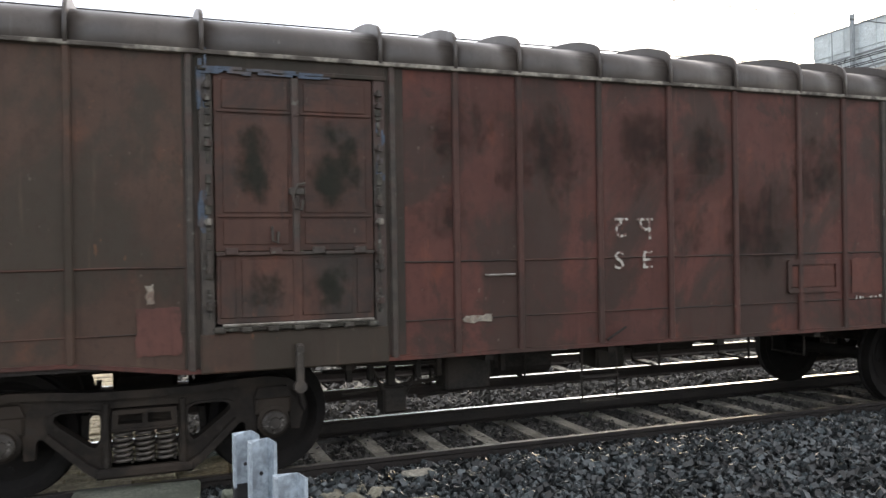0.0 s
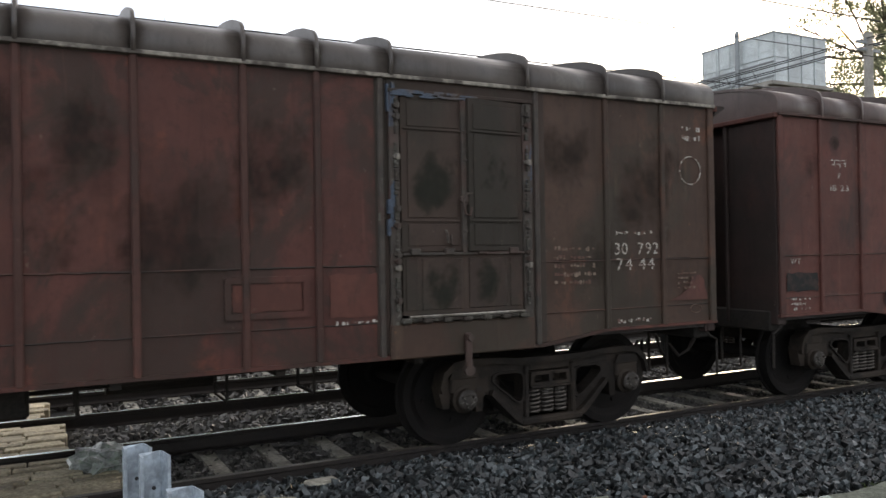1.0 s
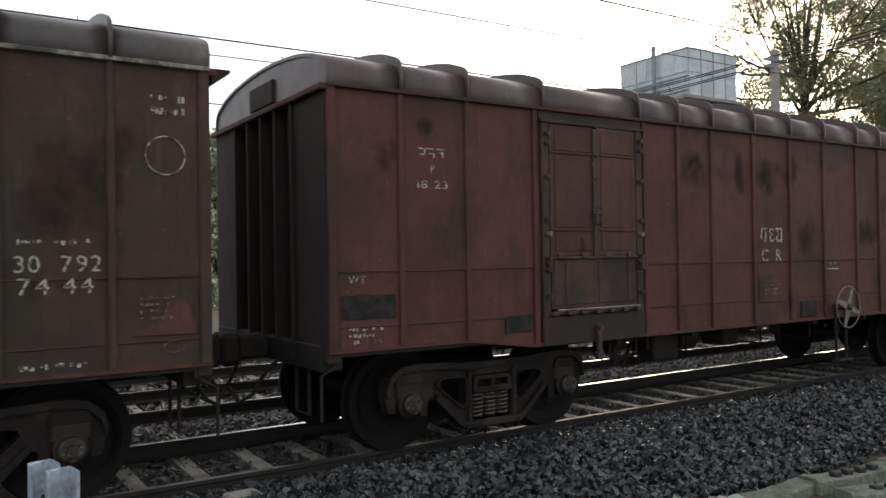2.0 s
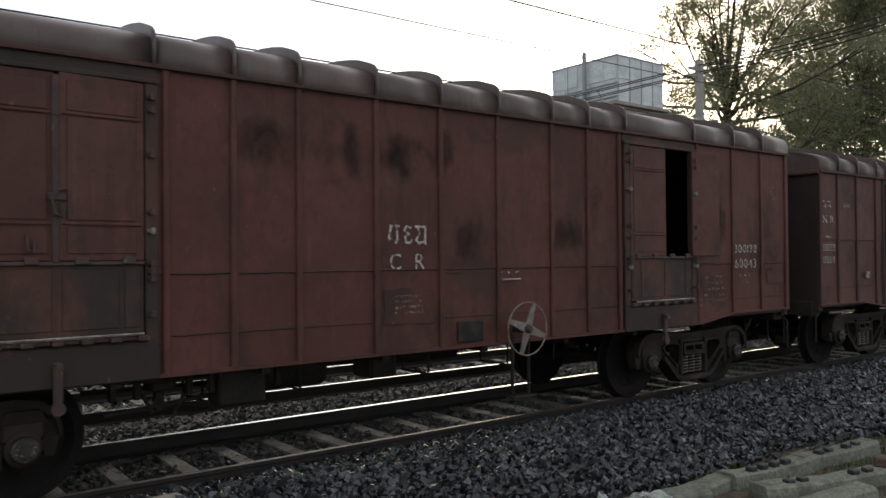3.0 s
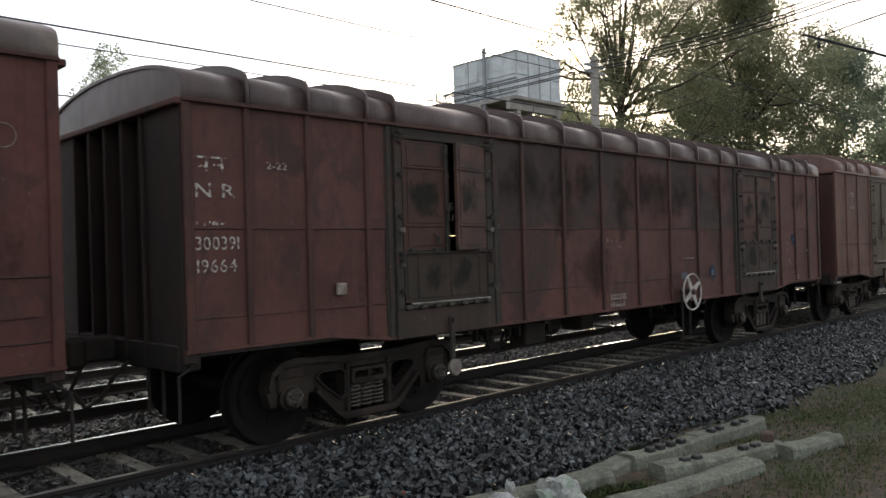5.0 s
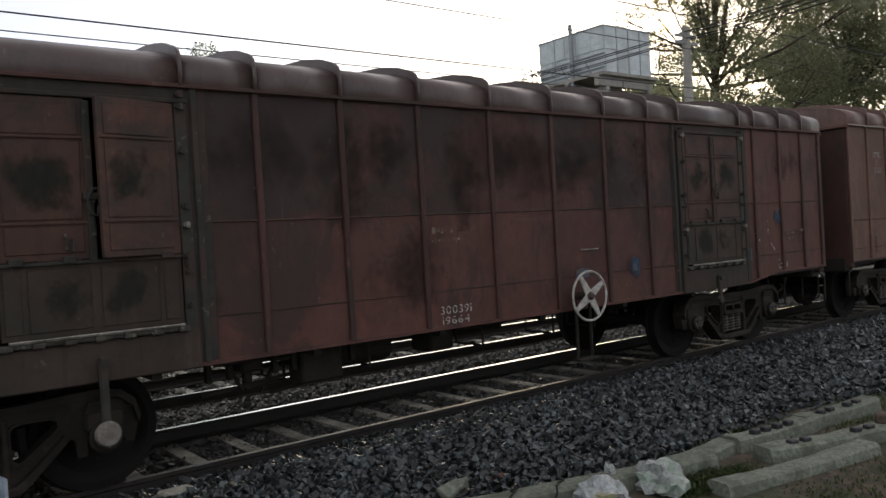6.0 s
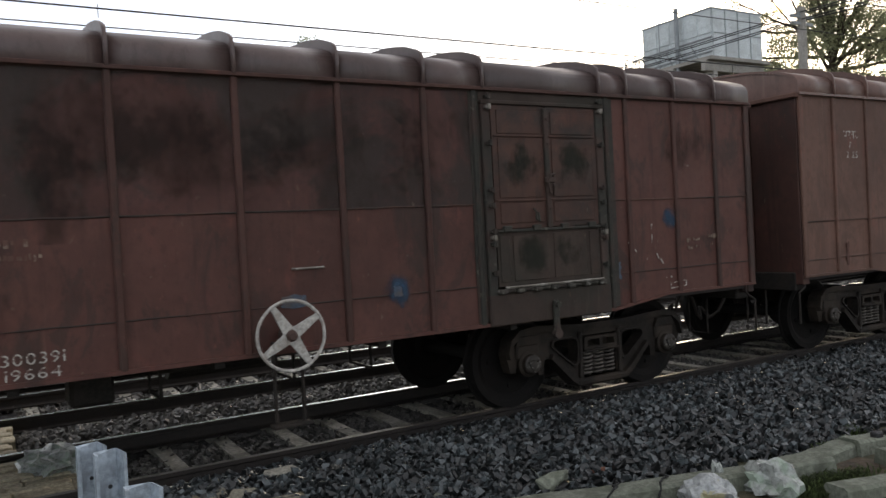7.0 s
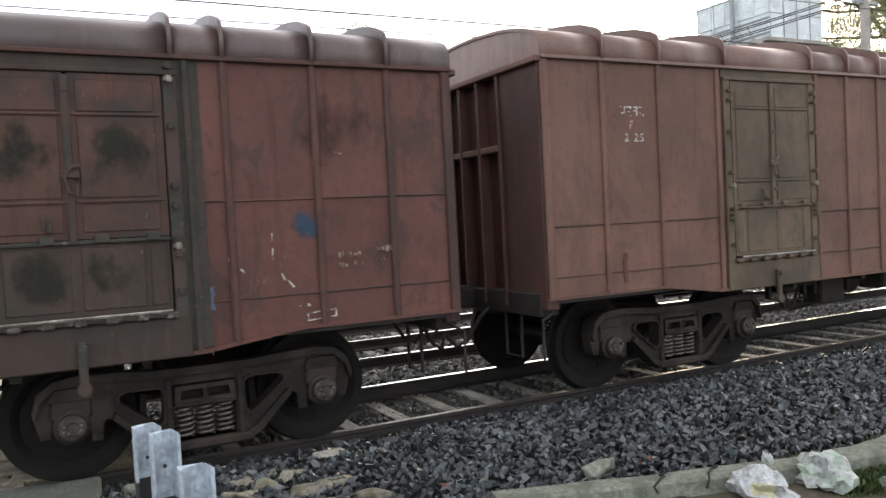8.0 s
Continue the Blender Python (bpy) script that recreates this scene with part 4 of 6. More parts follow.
        if blue and s < 0:
            part("end_canopy", prism([(u + 0.02, eave - 0.1), (u + 0.17, eave - 0.01), (u + 0.17, eave + 0.015), (u + 0.02, eave + 0.015)], -HALF - 0.02, HALF + 0.02), end_mat, wagon, "sloped steel plate over the wagon end")
        if paint_name == "plain":
            part("vent_plate", box(*sorted((u - s * 0.012, u + s * 0.03)), -0.32, 0.34, eave + 0.05, eave + 0.29, 0.008), end_mat, wagon)
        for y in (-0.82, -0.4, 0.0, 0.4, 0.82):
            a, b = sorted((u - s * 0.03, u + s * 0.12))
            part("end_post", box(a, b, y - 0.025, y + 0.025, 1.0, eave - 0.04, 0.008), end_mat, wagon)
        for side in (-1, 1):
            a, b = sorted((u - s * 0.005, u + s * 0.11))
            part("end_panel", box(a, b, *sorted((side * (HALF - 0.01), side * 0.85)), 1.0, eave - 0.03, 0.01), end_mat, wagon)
        if end_rail:
            a, b = sorted((u - s * 0.02, u + s * 0.1))
            part("end_rail", box(a, b, -0.84, 0.84, 2.62, 2.69, 0.01), paint, wagon)
        a, b = sorted((u - s * 0.02, u + s * 0.2))
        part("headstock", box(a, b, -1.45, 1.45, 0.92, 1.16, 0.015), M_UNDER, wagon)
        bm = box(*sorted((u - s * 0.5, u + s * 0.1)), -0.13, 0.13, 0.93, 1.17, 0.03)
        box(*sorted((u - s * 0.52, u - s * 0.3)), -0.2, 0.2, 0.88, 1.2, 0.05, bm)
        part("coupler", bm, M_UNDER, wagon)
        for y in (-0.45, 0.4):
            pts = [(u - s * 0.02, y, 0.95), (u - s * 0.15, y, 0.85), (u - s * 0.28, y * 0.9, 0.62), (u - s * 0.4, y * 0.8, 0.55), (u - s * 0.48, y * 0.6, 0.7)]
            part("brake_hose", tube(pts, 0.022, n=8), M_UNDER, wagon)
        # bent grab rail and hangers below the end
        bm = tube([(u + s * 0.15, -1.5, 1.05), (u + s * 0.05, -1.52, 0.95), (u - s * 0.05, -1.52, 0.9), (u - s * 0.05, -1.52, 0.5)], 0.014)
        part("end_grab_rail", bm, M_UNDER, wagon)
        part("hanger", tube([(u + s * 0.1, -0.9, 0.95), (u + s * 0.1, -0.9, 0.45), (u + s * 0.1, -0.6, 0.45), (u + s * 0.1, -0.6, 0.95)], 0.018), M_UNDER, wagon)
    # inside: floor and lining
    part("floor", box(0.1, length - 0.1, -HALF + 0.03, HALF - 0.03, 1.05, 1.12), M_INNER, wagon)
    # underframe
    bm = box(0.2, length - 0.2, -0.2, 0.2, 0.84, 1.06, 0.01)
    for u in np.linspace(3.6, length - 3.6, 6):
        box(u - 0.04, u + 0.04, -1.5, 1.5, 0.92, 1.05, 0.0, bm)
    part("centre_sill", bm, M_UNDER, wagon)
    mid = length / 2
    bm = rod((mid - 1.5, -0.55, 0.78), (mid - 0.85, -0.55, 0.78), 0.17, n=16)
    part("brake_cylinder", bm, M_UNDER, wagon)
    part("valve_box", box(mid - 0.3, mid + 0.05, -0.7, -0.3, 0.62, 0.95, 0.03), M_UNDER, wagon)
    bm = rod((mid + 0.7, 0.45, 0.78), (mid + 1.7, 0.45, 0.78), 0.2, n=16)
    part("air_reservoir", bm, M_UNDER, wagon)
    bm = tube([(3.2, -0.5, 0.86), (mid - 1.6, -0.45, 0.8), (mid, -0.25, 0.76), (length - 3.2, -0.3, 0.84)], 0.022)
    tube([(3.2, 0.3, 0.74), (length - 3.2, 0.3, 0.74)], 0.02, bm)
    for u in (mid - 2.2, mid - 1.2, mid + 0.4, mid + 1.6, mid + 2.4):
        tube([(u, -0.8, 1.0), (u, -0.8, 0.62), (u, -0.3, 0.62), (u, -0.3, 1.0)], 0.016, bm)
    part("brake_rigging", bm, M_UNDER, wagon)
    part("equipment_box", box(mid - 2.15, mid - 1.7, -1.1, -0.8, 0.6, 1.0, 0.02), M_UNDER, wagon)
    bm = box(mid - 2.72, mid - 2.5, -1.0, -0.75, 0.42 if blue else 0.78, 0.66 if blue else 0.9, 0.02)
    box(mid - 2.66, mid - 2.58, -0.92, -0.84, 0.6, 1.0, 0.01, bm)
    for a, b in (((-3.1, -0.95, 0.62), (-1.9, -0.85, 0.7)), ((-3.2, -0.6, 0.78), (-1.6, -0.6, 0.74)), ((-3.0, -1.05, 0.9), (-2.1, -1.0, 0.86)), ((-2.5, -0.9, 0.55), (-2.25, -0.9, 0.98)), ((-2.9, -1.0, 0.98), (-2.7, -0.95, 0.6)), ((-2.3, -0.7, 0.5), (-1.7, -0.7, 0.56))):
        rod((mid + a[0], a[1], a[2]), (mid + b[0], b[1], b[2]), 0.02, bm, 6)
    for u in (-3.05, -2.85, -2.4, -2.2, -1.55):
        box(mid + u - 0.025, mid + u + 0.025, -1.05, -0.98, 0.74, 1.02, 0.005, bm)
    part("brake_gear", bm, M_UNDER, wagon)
    if step_u:
        bm = bmesh.new()
        for du in (-0.19, 0.19):
            box(step_u + du - 0.006, step_u + du + 0.006, -HALF + 0.08, -HALF + 0.1, 0.45, 1.08, 0.0, bm)
        for zz in (0.47, 0.7):
            box(step_u - 0.2, step_u + 0.2, -HALF + 0.04, -HALF + 0.12, zz - 0.007, zz + 0.007, 0.0, bm)
        rod((step_u, -HALF - 0.06, 1.05), (step_u + 0.2, -HALF - 0.06, 1.16), 0.012, bm)
        part("step_ladder", bm, M_UNDER, wagon)
    if wheel_u:
        white_wheel = paint_name == "aged"
        bm = ring(0.285, 0.014 if white_wheel else 0.008, 40, 8)
        for k in range(4):
            a = k * math.pi / 2 + (0.55 if white_wheel else 1.22)
            ca, sa = math.cos(a), math.sin(a)
            px, pz = -sa, ca
            pts = [(ca * 0.04 + px * 0.05, sa * 0.04 + pz * 0.05), (ca * 0.285 + px * 0.022, sa * 0.285 + pz * 0.022), (ca * 0.285 - px * 0.022, sa * 0.285 - pz * 0.022), (ca * 0.04 - px * 0.05, sa * 0.04 - pz * 0.05)]
            prism(pts, -0.008, 0.008, bm=bm)
        hw = part("handwheel", bm, M_WHEELWHITE if white_wheel else M_WHEELGREY, wagon, "round white handbrake wheel with four flat spokes" if white_wheel else "thin dusty grey handbrake wheel with four spokes", m=pose(wheel_u, -HALF - 0.2, 1.15))
        part("hub", lathe([(0.01, -0.05), (0.03, -0.05), (0.045, -0.03), (0.05, 0.0), (0.05, 0.19), (0.01, 0.19)], 16), M_DOORFRAME, hw)
        bm = bmesh.new()
        for du in (-0.12, 0.12):
            box(wheel_u + du - 0.011, wheel_u + du + 0.011, -HALF - 0.1, -HALF - 0.06, 0.4, 1.1, 0.004, bm)
        box(wheel_u - 0.17, wheel_u + 0.17, -HALF - 0.16, -HALF - 0.04, 0.4, 0.43, 0.004, bm)
        part("handwheel_bracket", bm, M_UNDER, wagon)
    for i, (d0, d1) in enumerate(doors):
        doorway(wagon, d0, d1, eave, PAINTS["grime"] if blue and i else leaf_paint, openings[i], frame_mat=frame_mat, jamb=frame_mat in (M_DOORFRAME, M_FRAME_DARK), disc=bool(disc and disc[i]), blue=blue, right_wide=openings[i][1] > 90)
        doorway(wagon, d0, d1, eave, leaf_paint, (0, 0), frame_mat=frame_mat, far=True)
    sets = bogie(wagon, bogie_u) + bogie(wagon, length - bogie_u)
    return wagon, sets


TRAIN = []
w_a, s_a = covered_wagon(13.5, 3.46, -2.05, "sooty", "soot-stained red covered goods wagon with blue-smeared door frames", [(0, 0), (0, 6)], blue=True, step_u=6.0, door_mats=(PAINTS["soot_door"], M_DOORFRAME))
TRAIN.append((w_a, s_a, -2.05))
w_b, s_b = covered_wagon(13.5, 3.46, 12.46, "plain", "dull red covered goods wagon with one door leaf open", [(0, 3), (0, 172)], wheel_u=7.77, door_mats=(PAINTS["aged"], M_FRAME_RED))
TRAIN.append((w_b, s_b, 12.46))
w_c, s_c = covered_wagon(14.5, 3.28, 26.94, "aged", "stained red covered goods wagon with low roof and white handwheel", [(0, 13), (0, 0)], disc=(True, False), seam=2.17, wheel_u=8.5, bogie_u=2.25, door_mats=(PAINTS["soot_door"], M_FRAME_DARK))
TRAIN.append((w_c, s_c, 26.94))
w_d, s_d = covered_wagon(13.5, 3.46, 42.42, "fresh", "brighter red covered goods wagon with closed doors", [(0, 0), (0, 0)], door_mats=(PAINTS["olive"], PAINTS["olive"]), end_rail=True)
TRAIN.append((w_d, s_d, 42.42))

def soot_cloud(wagon, u, z, w, h, mat=M_SOOT):
    name = "soot_cloud" if mat is M_SOOT else "blue_smear"
    part(name, box(u - w * 0.85, u + w * 0.85, -HALF - 0.0095, -HALF - 0.0085, z - h * 0.8, min(z + h * 0.8, 3.26)), mat, wagon, "dark soot cloud" if mat is M_SOOT else "rubbed blue paint")


for u, z, w, h in ((4.7, 3.0, 0.55, 0.5), (5.5, 2.85, 0.7, 0.9), (6.5, 2.85, 0.55, 0.7), (7.05, 2.2, 0.4, 0.5), (7.8, 2.05, 0.7, 0.9), (7.12, 2.9, 0.4, 0.7), (8.5, 2.7, 0.6, 0.8), (11.5, 2.85, 0.55, 0.55), (11.9, 1.8, 0.6, 0.5), (12.6, 2.5, 0.6, 1.0), (4.4, 2.2, 0.5, 0.4)):
    soot_cloud(w_a, u, z, w, h)
for u, z, w, h in ((0.61, 2.88, 0.28, 0.24), (0.54, 2.5, 0.14, 0.14), (1.02, 3.2, 0.14, 0.18), (7.07, 2.1, 0.42, 0.45), (6.28, 2.98, 0.5, 0.45), (4.9, 3.0, 0.7, 0.5), (9.2, 2.5, 0.4, 0.5), (8.6, 2.2, 0.5, 0.3), (11.6, 2.4, 0.3, 0.9), (12.9, 2.1, 0.5, 0.7)):
    soot_cloud(w_b, u, z, w, h)
for u, z, w, h in ((6.85, 2.7, 0.5, 0.9), (7.32, 2.85, 0.6, 0.6), (7.8, 2.62, 0.5, 0.7), (8.35, 2.7, 0.8, 0.85), (8.9, 2.75, 0.5, 0.8), (9.54, 2.7, 0.8, 0.8), (5.6, 2.7, 0.9, 0.9), (6.2, 1.6, 0.8, 0.6), (4.6, 2.8, 0.8, 0.7), (10.2, 2.75, 0.5, 0.7), (13.4, 2.75, 0.5, 0.4), (3.6, 1.5, 0.7, 0.5)):
    soot_cloud(w_c, u, z, w, h)
for w_, u, z, ww, h in ((w_a, 3.35, 2.75, 0.14, 0.4), (w_a, 0.95, 2.4, 0.16, 0.5), (w_a, 0.9, 3.1, 0.16, 0.5), (w_c, 9.6, 1.42, 0.22, 0.24), (w_c, 13.1, 1.95, 0.16, 0.2)):
    soot_cloud(w_, u, z, ww, h, M_SMEAR)
# writing and patches on the wagons
brushed_letter(6.12, 1.98, 0.15, 0.19, BARRED_CUP, w_a, M_WHITE)
brushed_letter(6.38, 1.98, 0.16, 0.19, CUP_STEM, w_a, M_WHITE)
lettering("S  E", 6.12, 1.7, 0.17, w_a, M_WHITE, 0.42)
stroke_bars(12.12, 2.04, 0.5, 0.08, 1, w_a, M_WHITE, 3)
lettering("30  792", 12.1, 1.86, 0.125, w_a, M_WHITE, 0.58)
lettering("74 44", 12.12, 1.7, 0.125, w_a, M_WHITE, 0.5)
stroke_bars(11.35, 1.55, 0.5, 0.42, 5, w_a, M_FAINT, 5)
part("ring_mark", ring(0.15, 0.006, 28, 4), M_WHITE, w_a, m=pose(13.15, -HALF - 0.012, 2.75))
stroke_bars(13.0, 3.05, 0.3, 0.2, 2, w_a, M_WHITE, 6)
part("repaint_patch", prism([(12.85, 1.36), (13.0, 1.42), (13.12, 1.5), (13.14, 1.58), (13.2, 1.625), (13.28, 1.62), (13.33, 1.56), (13.34, 1.48), (13.37, 1.42), (13.37, 1.355)], -HALF - 0.0105, -HALF - 0.0085), PAINTS["aged"], w_a, "dull red patch like a drop")
stroke_bars(12.95, 1.47, 0.27, 0.2, 4, w_a, M_FAINT, 7)
part("ring_mark", ring(0.08, 0.005, 24, 4), M_FAINT, w_a, m=pose(13.2, -HALF - 0.012, 1.26) @ Matrix.Diagonal((1, 1, 0.55, 1)))
part("patch_plate", prism([(8.2, 1.4), (8.85, 1.4), (8.87, 1.42), (8.87, 1.72), (8.85, 1.74), (8.2, 1.74), (8.18, 1.72), (8.18, 1.42)], -HALF - 0.022, -HALF, ([(8.23, 1.45), (8.82, 1.45), (8.82, 1.69), (8.23, 1.69)],)), PAINTS["sooty"], w_a, "welded repair plate border")
patch(8.24, 8.81, 1.46, 1.68, w_a, PAINTS["rusty"], "repaint_patch", "orange-red repaint patch")
patch(9.05, 9.58, 1.38, 1.74, w_a, PAINTS["rusty"], "repaint_patch", "orange-red repaint patch")
stroke_bars(9.1, 1.3, 0.4, 0.06, 1, w_a, M_WHITE, 9)
patch(4.6, 4.86, 1.27, 1.33, w_a, M_CREAM, "chalk_smear")
patch(1.95, 2.27, 1.14, 1.5, w_a, PAINTS["aged"], "repaint_patch", "dull red repaint patch")
patch(2.02, 2.08, 1.53, 1.68, w_a, M_CREAM, "chalk_smear")
patch(0.2, 0.55, 1.3, 1.7, w_a, PAINTS["aged"], "repaint_patch", "orange-red repaint patch")
stroke_bars(12.1, 1.14, 0.5, 0.08, 1, w_a, M_WHITE, 8)

stroke_glyphs(0.95, 2.87, 0.3, 0.09, 3, w_b, M_WHITE)
lettering("P", 1.08, 2.73, 0.075, w_b, M_WHITE)
lettering("18 23", 0.93, 2.58, 0.075, w_b, M_WHITE, 0.34)
lettering("WT", 0.2, 1.7, 0.07, w_b, M_WHITE)
patch(0.14, 0.68, 1.38, 1.6, w_b, M_BLACKPATCH, "black_patch")
stroke_bars(0.2, 1.15, 0.34, 0.17, 3, w_b, M_WHITE, 11)
for u0_, w_ in ((4.72, 0.2), (5.3, 0.16), (5.6, 0.14), (6.2, 0.12), (6.75, 0.2)):
    soot_cloud(w_b, u0_ + w_ / 2, 2.93, w_ + 0.12, 0.4)
part("hatch_box", box(6.95, 7.3, -HALF - 0.03, -HALF + 0.02, 1.04, 1.26, 0.012), M_BLACKPATCH, w_b)
patch(11.25, 11.37, 1.5, 1.62, w_b, PAINTS["soot_door"], "label_clip")
patch(12.9, 13.35, 1.5, 1.68, w_b, PAINTS["sooty"], "painted_out_mark")
patch(1.95, 2.3, 1.15, 1.32, w_b, M_BLACKPATCH, "black_patch")
brushed_letter(6.1, 2.06, 0.13, 0.18, HOOK, w_b, M_WHITE)
brushed_letter(6.28, 2.06, 0.12, 0.18, CURL, w_b, M_WHITE)
brushed_letter(6.43, 2.06, 0.14, 0.18, LOOP_STEM, w_b, M_WHITE)
lettering("C  R", 6.12, 1.81, 0.16, w_b, M_WHITE, 0.42)
patch(6.05, 6.65, 1.28, 1.62, w_b, PAINTS["sooty"], "notice_patch")
stroke_bars(6.18, 1.36, 0.34, 0.22, 4, w_b, M_FAINT, 12)
lettering("300198", 12.04, 1.96, 0.12, w_b, M_WHITE, 0.58)
lettering("60043", 12.05, 1.74, 0.135, w_b, M_WHITE, 0.55)
stroke_bars(11.3, 1.25, 0.5, 0.42, 5, w_b, M_FAINT, 13)
stroke_bars(11.1, 1.22, 0.16, 0.12, 2, w_b, M_FAINT, 16)
stroke_bars(12.12, 1.5, 0.36, 0.07, 1, w_b, M_FAINT, 17)
stroke_bars(12.15, 1.6, 0.3, 0.07, 1, w_b, M_WHITE, 14)
part("ring_mark", ring(0.09, 0.004, 24, 4), M_CREAM, w_b, m=pose(13.1, -HALF - 0.012, 2.85))
stroke_bars(7.55, 1.73, 0.3, 0.06, 1, w_b, M_WHITE, 15)

stroke_glyphs(0.13, 2.67, 0.3, 0.13, 2, w_c, M_WHITE)
lettering("N R", 0.12, 2.44, 0.13, w_c, M_WHITE, 0.38)
stroke_bars(0.12, 2.18, 0.4, 0.07, 1, w_c, M_WHITE, 21)
lettering("300391", 0.11, 1.98, 0.12, w_c, M_WHITE, 0.42)
lettering("19664", 0.12, 1.78, 0.12, w_c, M_WHITE, 0.38)
lettering("2-22", 0.84, 2.72, 0.07, w_c, M_WHITE, 0.22)
lettering("300391", 6.45, 1.14, 0.085, w_c, M_WHITE, 0.41)
lettering("19664", 6.47, 1.035, 0.08, w_c, M_WHITE, 0.36)
patch(8.5, 8.72, 1.36, 1.46, w_c, M_BLUE, "blue_smear")
patch(9.55, 9.63, 1.37, 1.46, w_c, M_BLUE, "blue_smear")
patch(12.26, 12.31, 1.32, 1.5, w_c, M_BLUE, "blue_smear")
stroke_bars(6.4, 1.85, 0.35, 0.2, 2, w_c, M_FAINT, 22)
part("card_holder", box(1.6, 1.72, -HALF - 0.04, -HALF, 1.5, 1.62, 0.01), M_CREAM, w_c)
for k, (u, z) in enumerate(((13.35, 1.55), (13.7, 1.58))):
    stroke_bars(u, z, 0.25, 0.18, 2, w_c, M_FAINT, 30 + k)
stroke_bars(12.98, 1.26, 0.16, 0.05, 1, w_c, M_WHITE, 33)
part("box_mark", prism([(13.05, 1.15), (13.31, 1.17), (13.31, 1.24), (13.05, 1.22)], -HALF - 0.013, -HALF - 0.01, ([(13.065, 1.162), (13.295, 1.18), (13.295, 1.228), (13.065, 1.21)],)), M_WHITE, w_c)
for u, z, du, dz in ((12.42, 1.72, 0.03, -0.05), (12.52, 1.62, 0.025, -0.04), (12.78, 1.68, 0.0, 0.09), (12.85, 1.56, 0.02, -0.06), (12.9, 1.5, 0.04, -0.06), (12.7, 1.5, 0.03, 0.04), (13.35, 2.55, 0.06, -0.02), (12.78, 1.83, 0.0, 0.06)):
    part("paint_scratch", prism([(u, z), (u + du + 0.006, z + dz), (u + du + 0.018, z + dz + 0.006), (u + 0.012, z + 0.006)], -HALF - 0.0125, -HALF - 0.01), M_WHITE, w_c)

stroke_glyphs(0.98, 2.9, 0.33, 0.1, 4, w_d, M_WHITE)
lettering("F", 1.1, 2.77, 0.085, w_d, M_WHITE)
lettering("2 25", 1.02, 2.64, 0.085, w_d, M_WHITE, 0.26)
patch(0.95, 1.0, 1.2, 1.5, w_d, PAINTS["aged"], "scrape")
for w_, us in ((w_c, (8.75,)), (w_a, (4.95,)), (w_b, (7.7,))):
    for u in us:
        part("side_handle", tube([(u - 0.14, -HALF - 0.005, 1.68), (u - 0.12, -HALF - 0.04, 1.68), (u + 0.12, -HALF - 0.04, 1.68), (u + 0.14, -HALF - 0.005, 1.68)], 0.01), M_BRIGHT, w_)


# ---- ground and tracks ----
def ground_height(x, y):
    """The lie of the land: level by the crossing, a shallow trough along the rails."""
    if y < -1.1:
        return 0.0 + 0.02 * math.sin(x * 0.9) * math.cos(y * 1.3)
    if y < -0.1:
        return -0.16 + 0.16 * (-(y + 0.1))
    if y < 8.8:
        return -0.24
    return -0.24 + min(0.3, (y - 8.8) * 0.12)


def grid_mesh(xs, ys, height):
    verts = [(x, y, height(x, y)) for y in ys for x in xs]
    n = len(xs)
    faces = [(j * n + i, j * n + i + 1, (j + 1) * n + i + 1, (j + 1) * n + i) for j in range(len(ys) - 1) for i in range(n - 1)]
    me = bpy.data.meshes.new("ground")
    me.from_pydata(verts, [], faces)
    return me


xs = [-1500, -300, -80, -30, -12] + [k * 0.5 for k in range(-16, 61)] + [36, 50, 80, 150, 400, 1500]
ys = [-1500, -300, -60, -20, -12, -9] + [-8 + k * 0.25 for k in range(20)] + [-2.95 + k * 0.15 for k in range(20)] + [0.1, 0.5, 1.2, 2.5, 4, 6, 8.8, 10, 12, 20, 40, 100, 400, 1500]
me = grid_mesh(xs, ys, ground_height)
me.materials.append(M_SOIL)
tagged(new("ground", me), "dry trodden soil with patches of weeds beside the tracks", "ground", kind="structure")

SLEEPER_X = [0.42 + 0.6035 * k for k in range(-14, 70)]


def rail_section(x0, x1, y, top):
    """Flat-bottom rail, side and foot, without its polished running band."""
    half = [(-0.075, -0.172), (-0.075, -0.160), (-0.02, -0.145), (-0.01, -0.13), (-0.01, -0.05), (-0.034, -0.036), (-0.0345, -0.004)]
    full = half + [(-a, b) for a, b in reversed(half)]
    bm = bmesh.new()
    rows = [[bm.verts.new((x, y + a, top + b)) for a, b in full] for x in (x0, x1)]
    n = len(full)
    for i in range(n):
        bm.faces.new((rows[0][i], rows[1][i], rows[1][(i + 1) % n], rows[0][(i + 1) % n]))
    bm.faces.new(rows[0])
    bm.faces.new(rows[1])
    bmesh.ops.recalc_face_normals(bm, faces=bm.faces[:])
    return bm


def sleeper_mesh():
    bm = bmesh.new()
    secs = [(-1.37, 0.125, 0.0), (-0.95, 0.125, 0.0), (-0.5, 0.11, -0.012), (0.5, 0.11, -0.012), (0.95, 0.125, 0.0), (1.37, 0.125, 0.0)]
    rows = []
    for y, w, dz in secs:
        rows.append([bm.verts.new(p) for p in ((-w, y, -0.21), (w, y, -0.21), (w * 0.72, y, dz), (-w * 0.72, y, dz))])
    for a, b in zip(rows, rows[1:]):
        for i in range(4):
            bm.faces.new((a[i], a[(i + 1) % 4], b[(i + 1) % 4], b[i]))
    bm.faces.new(rows[0])
    bm.faces.new(rows[-1])
    bmesh.ops.recalc_face_normals(bm, faces=bm.faces[:])
    return bm


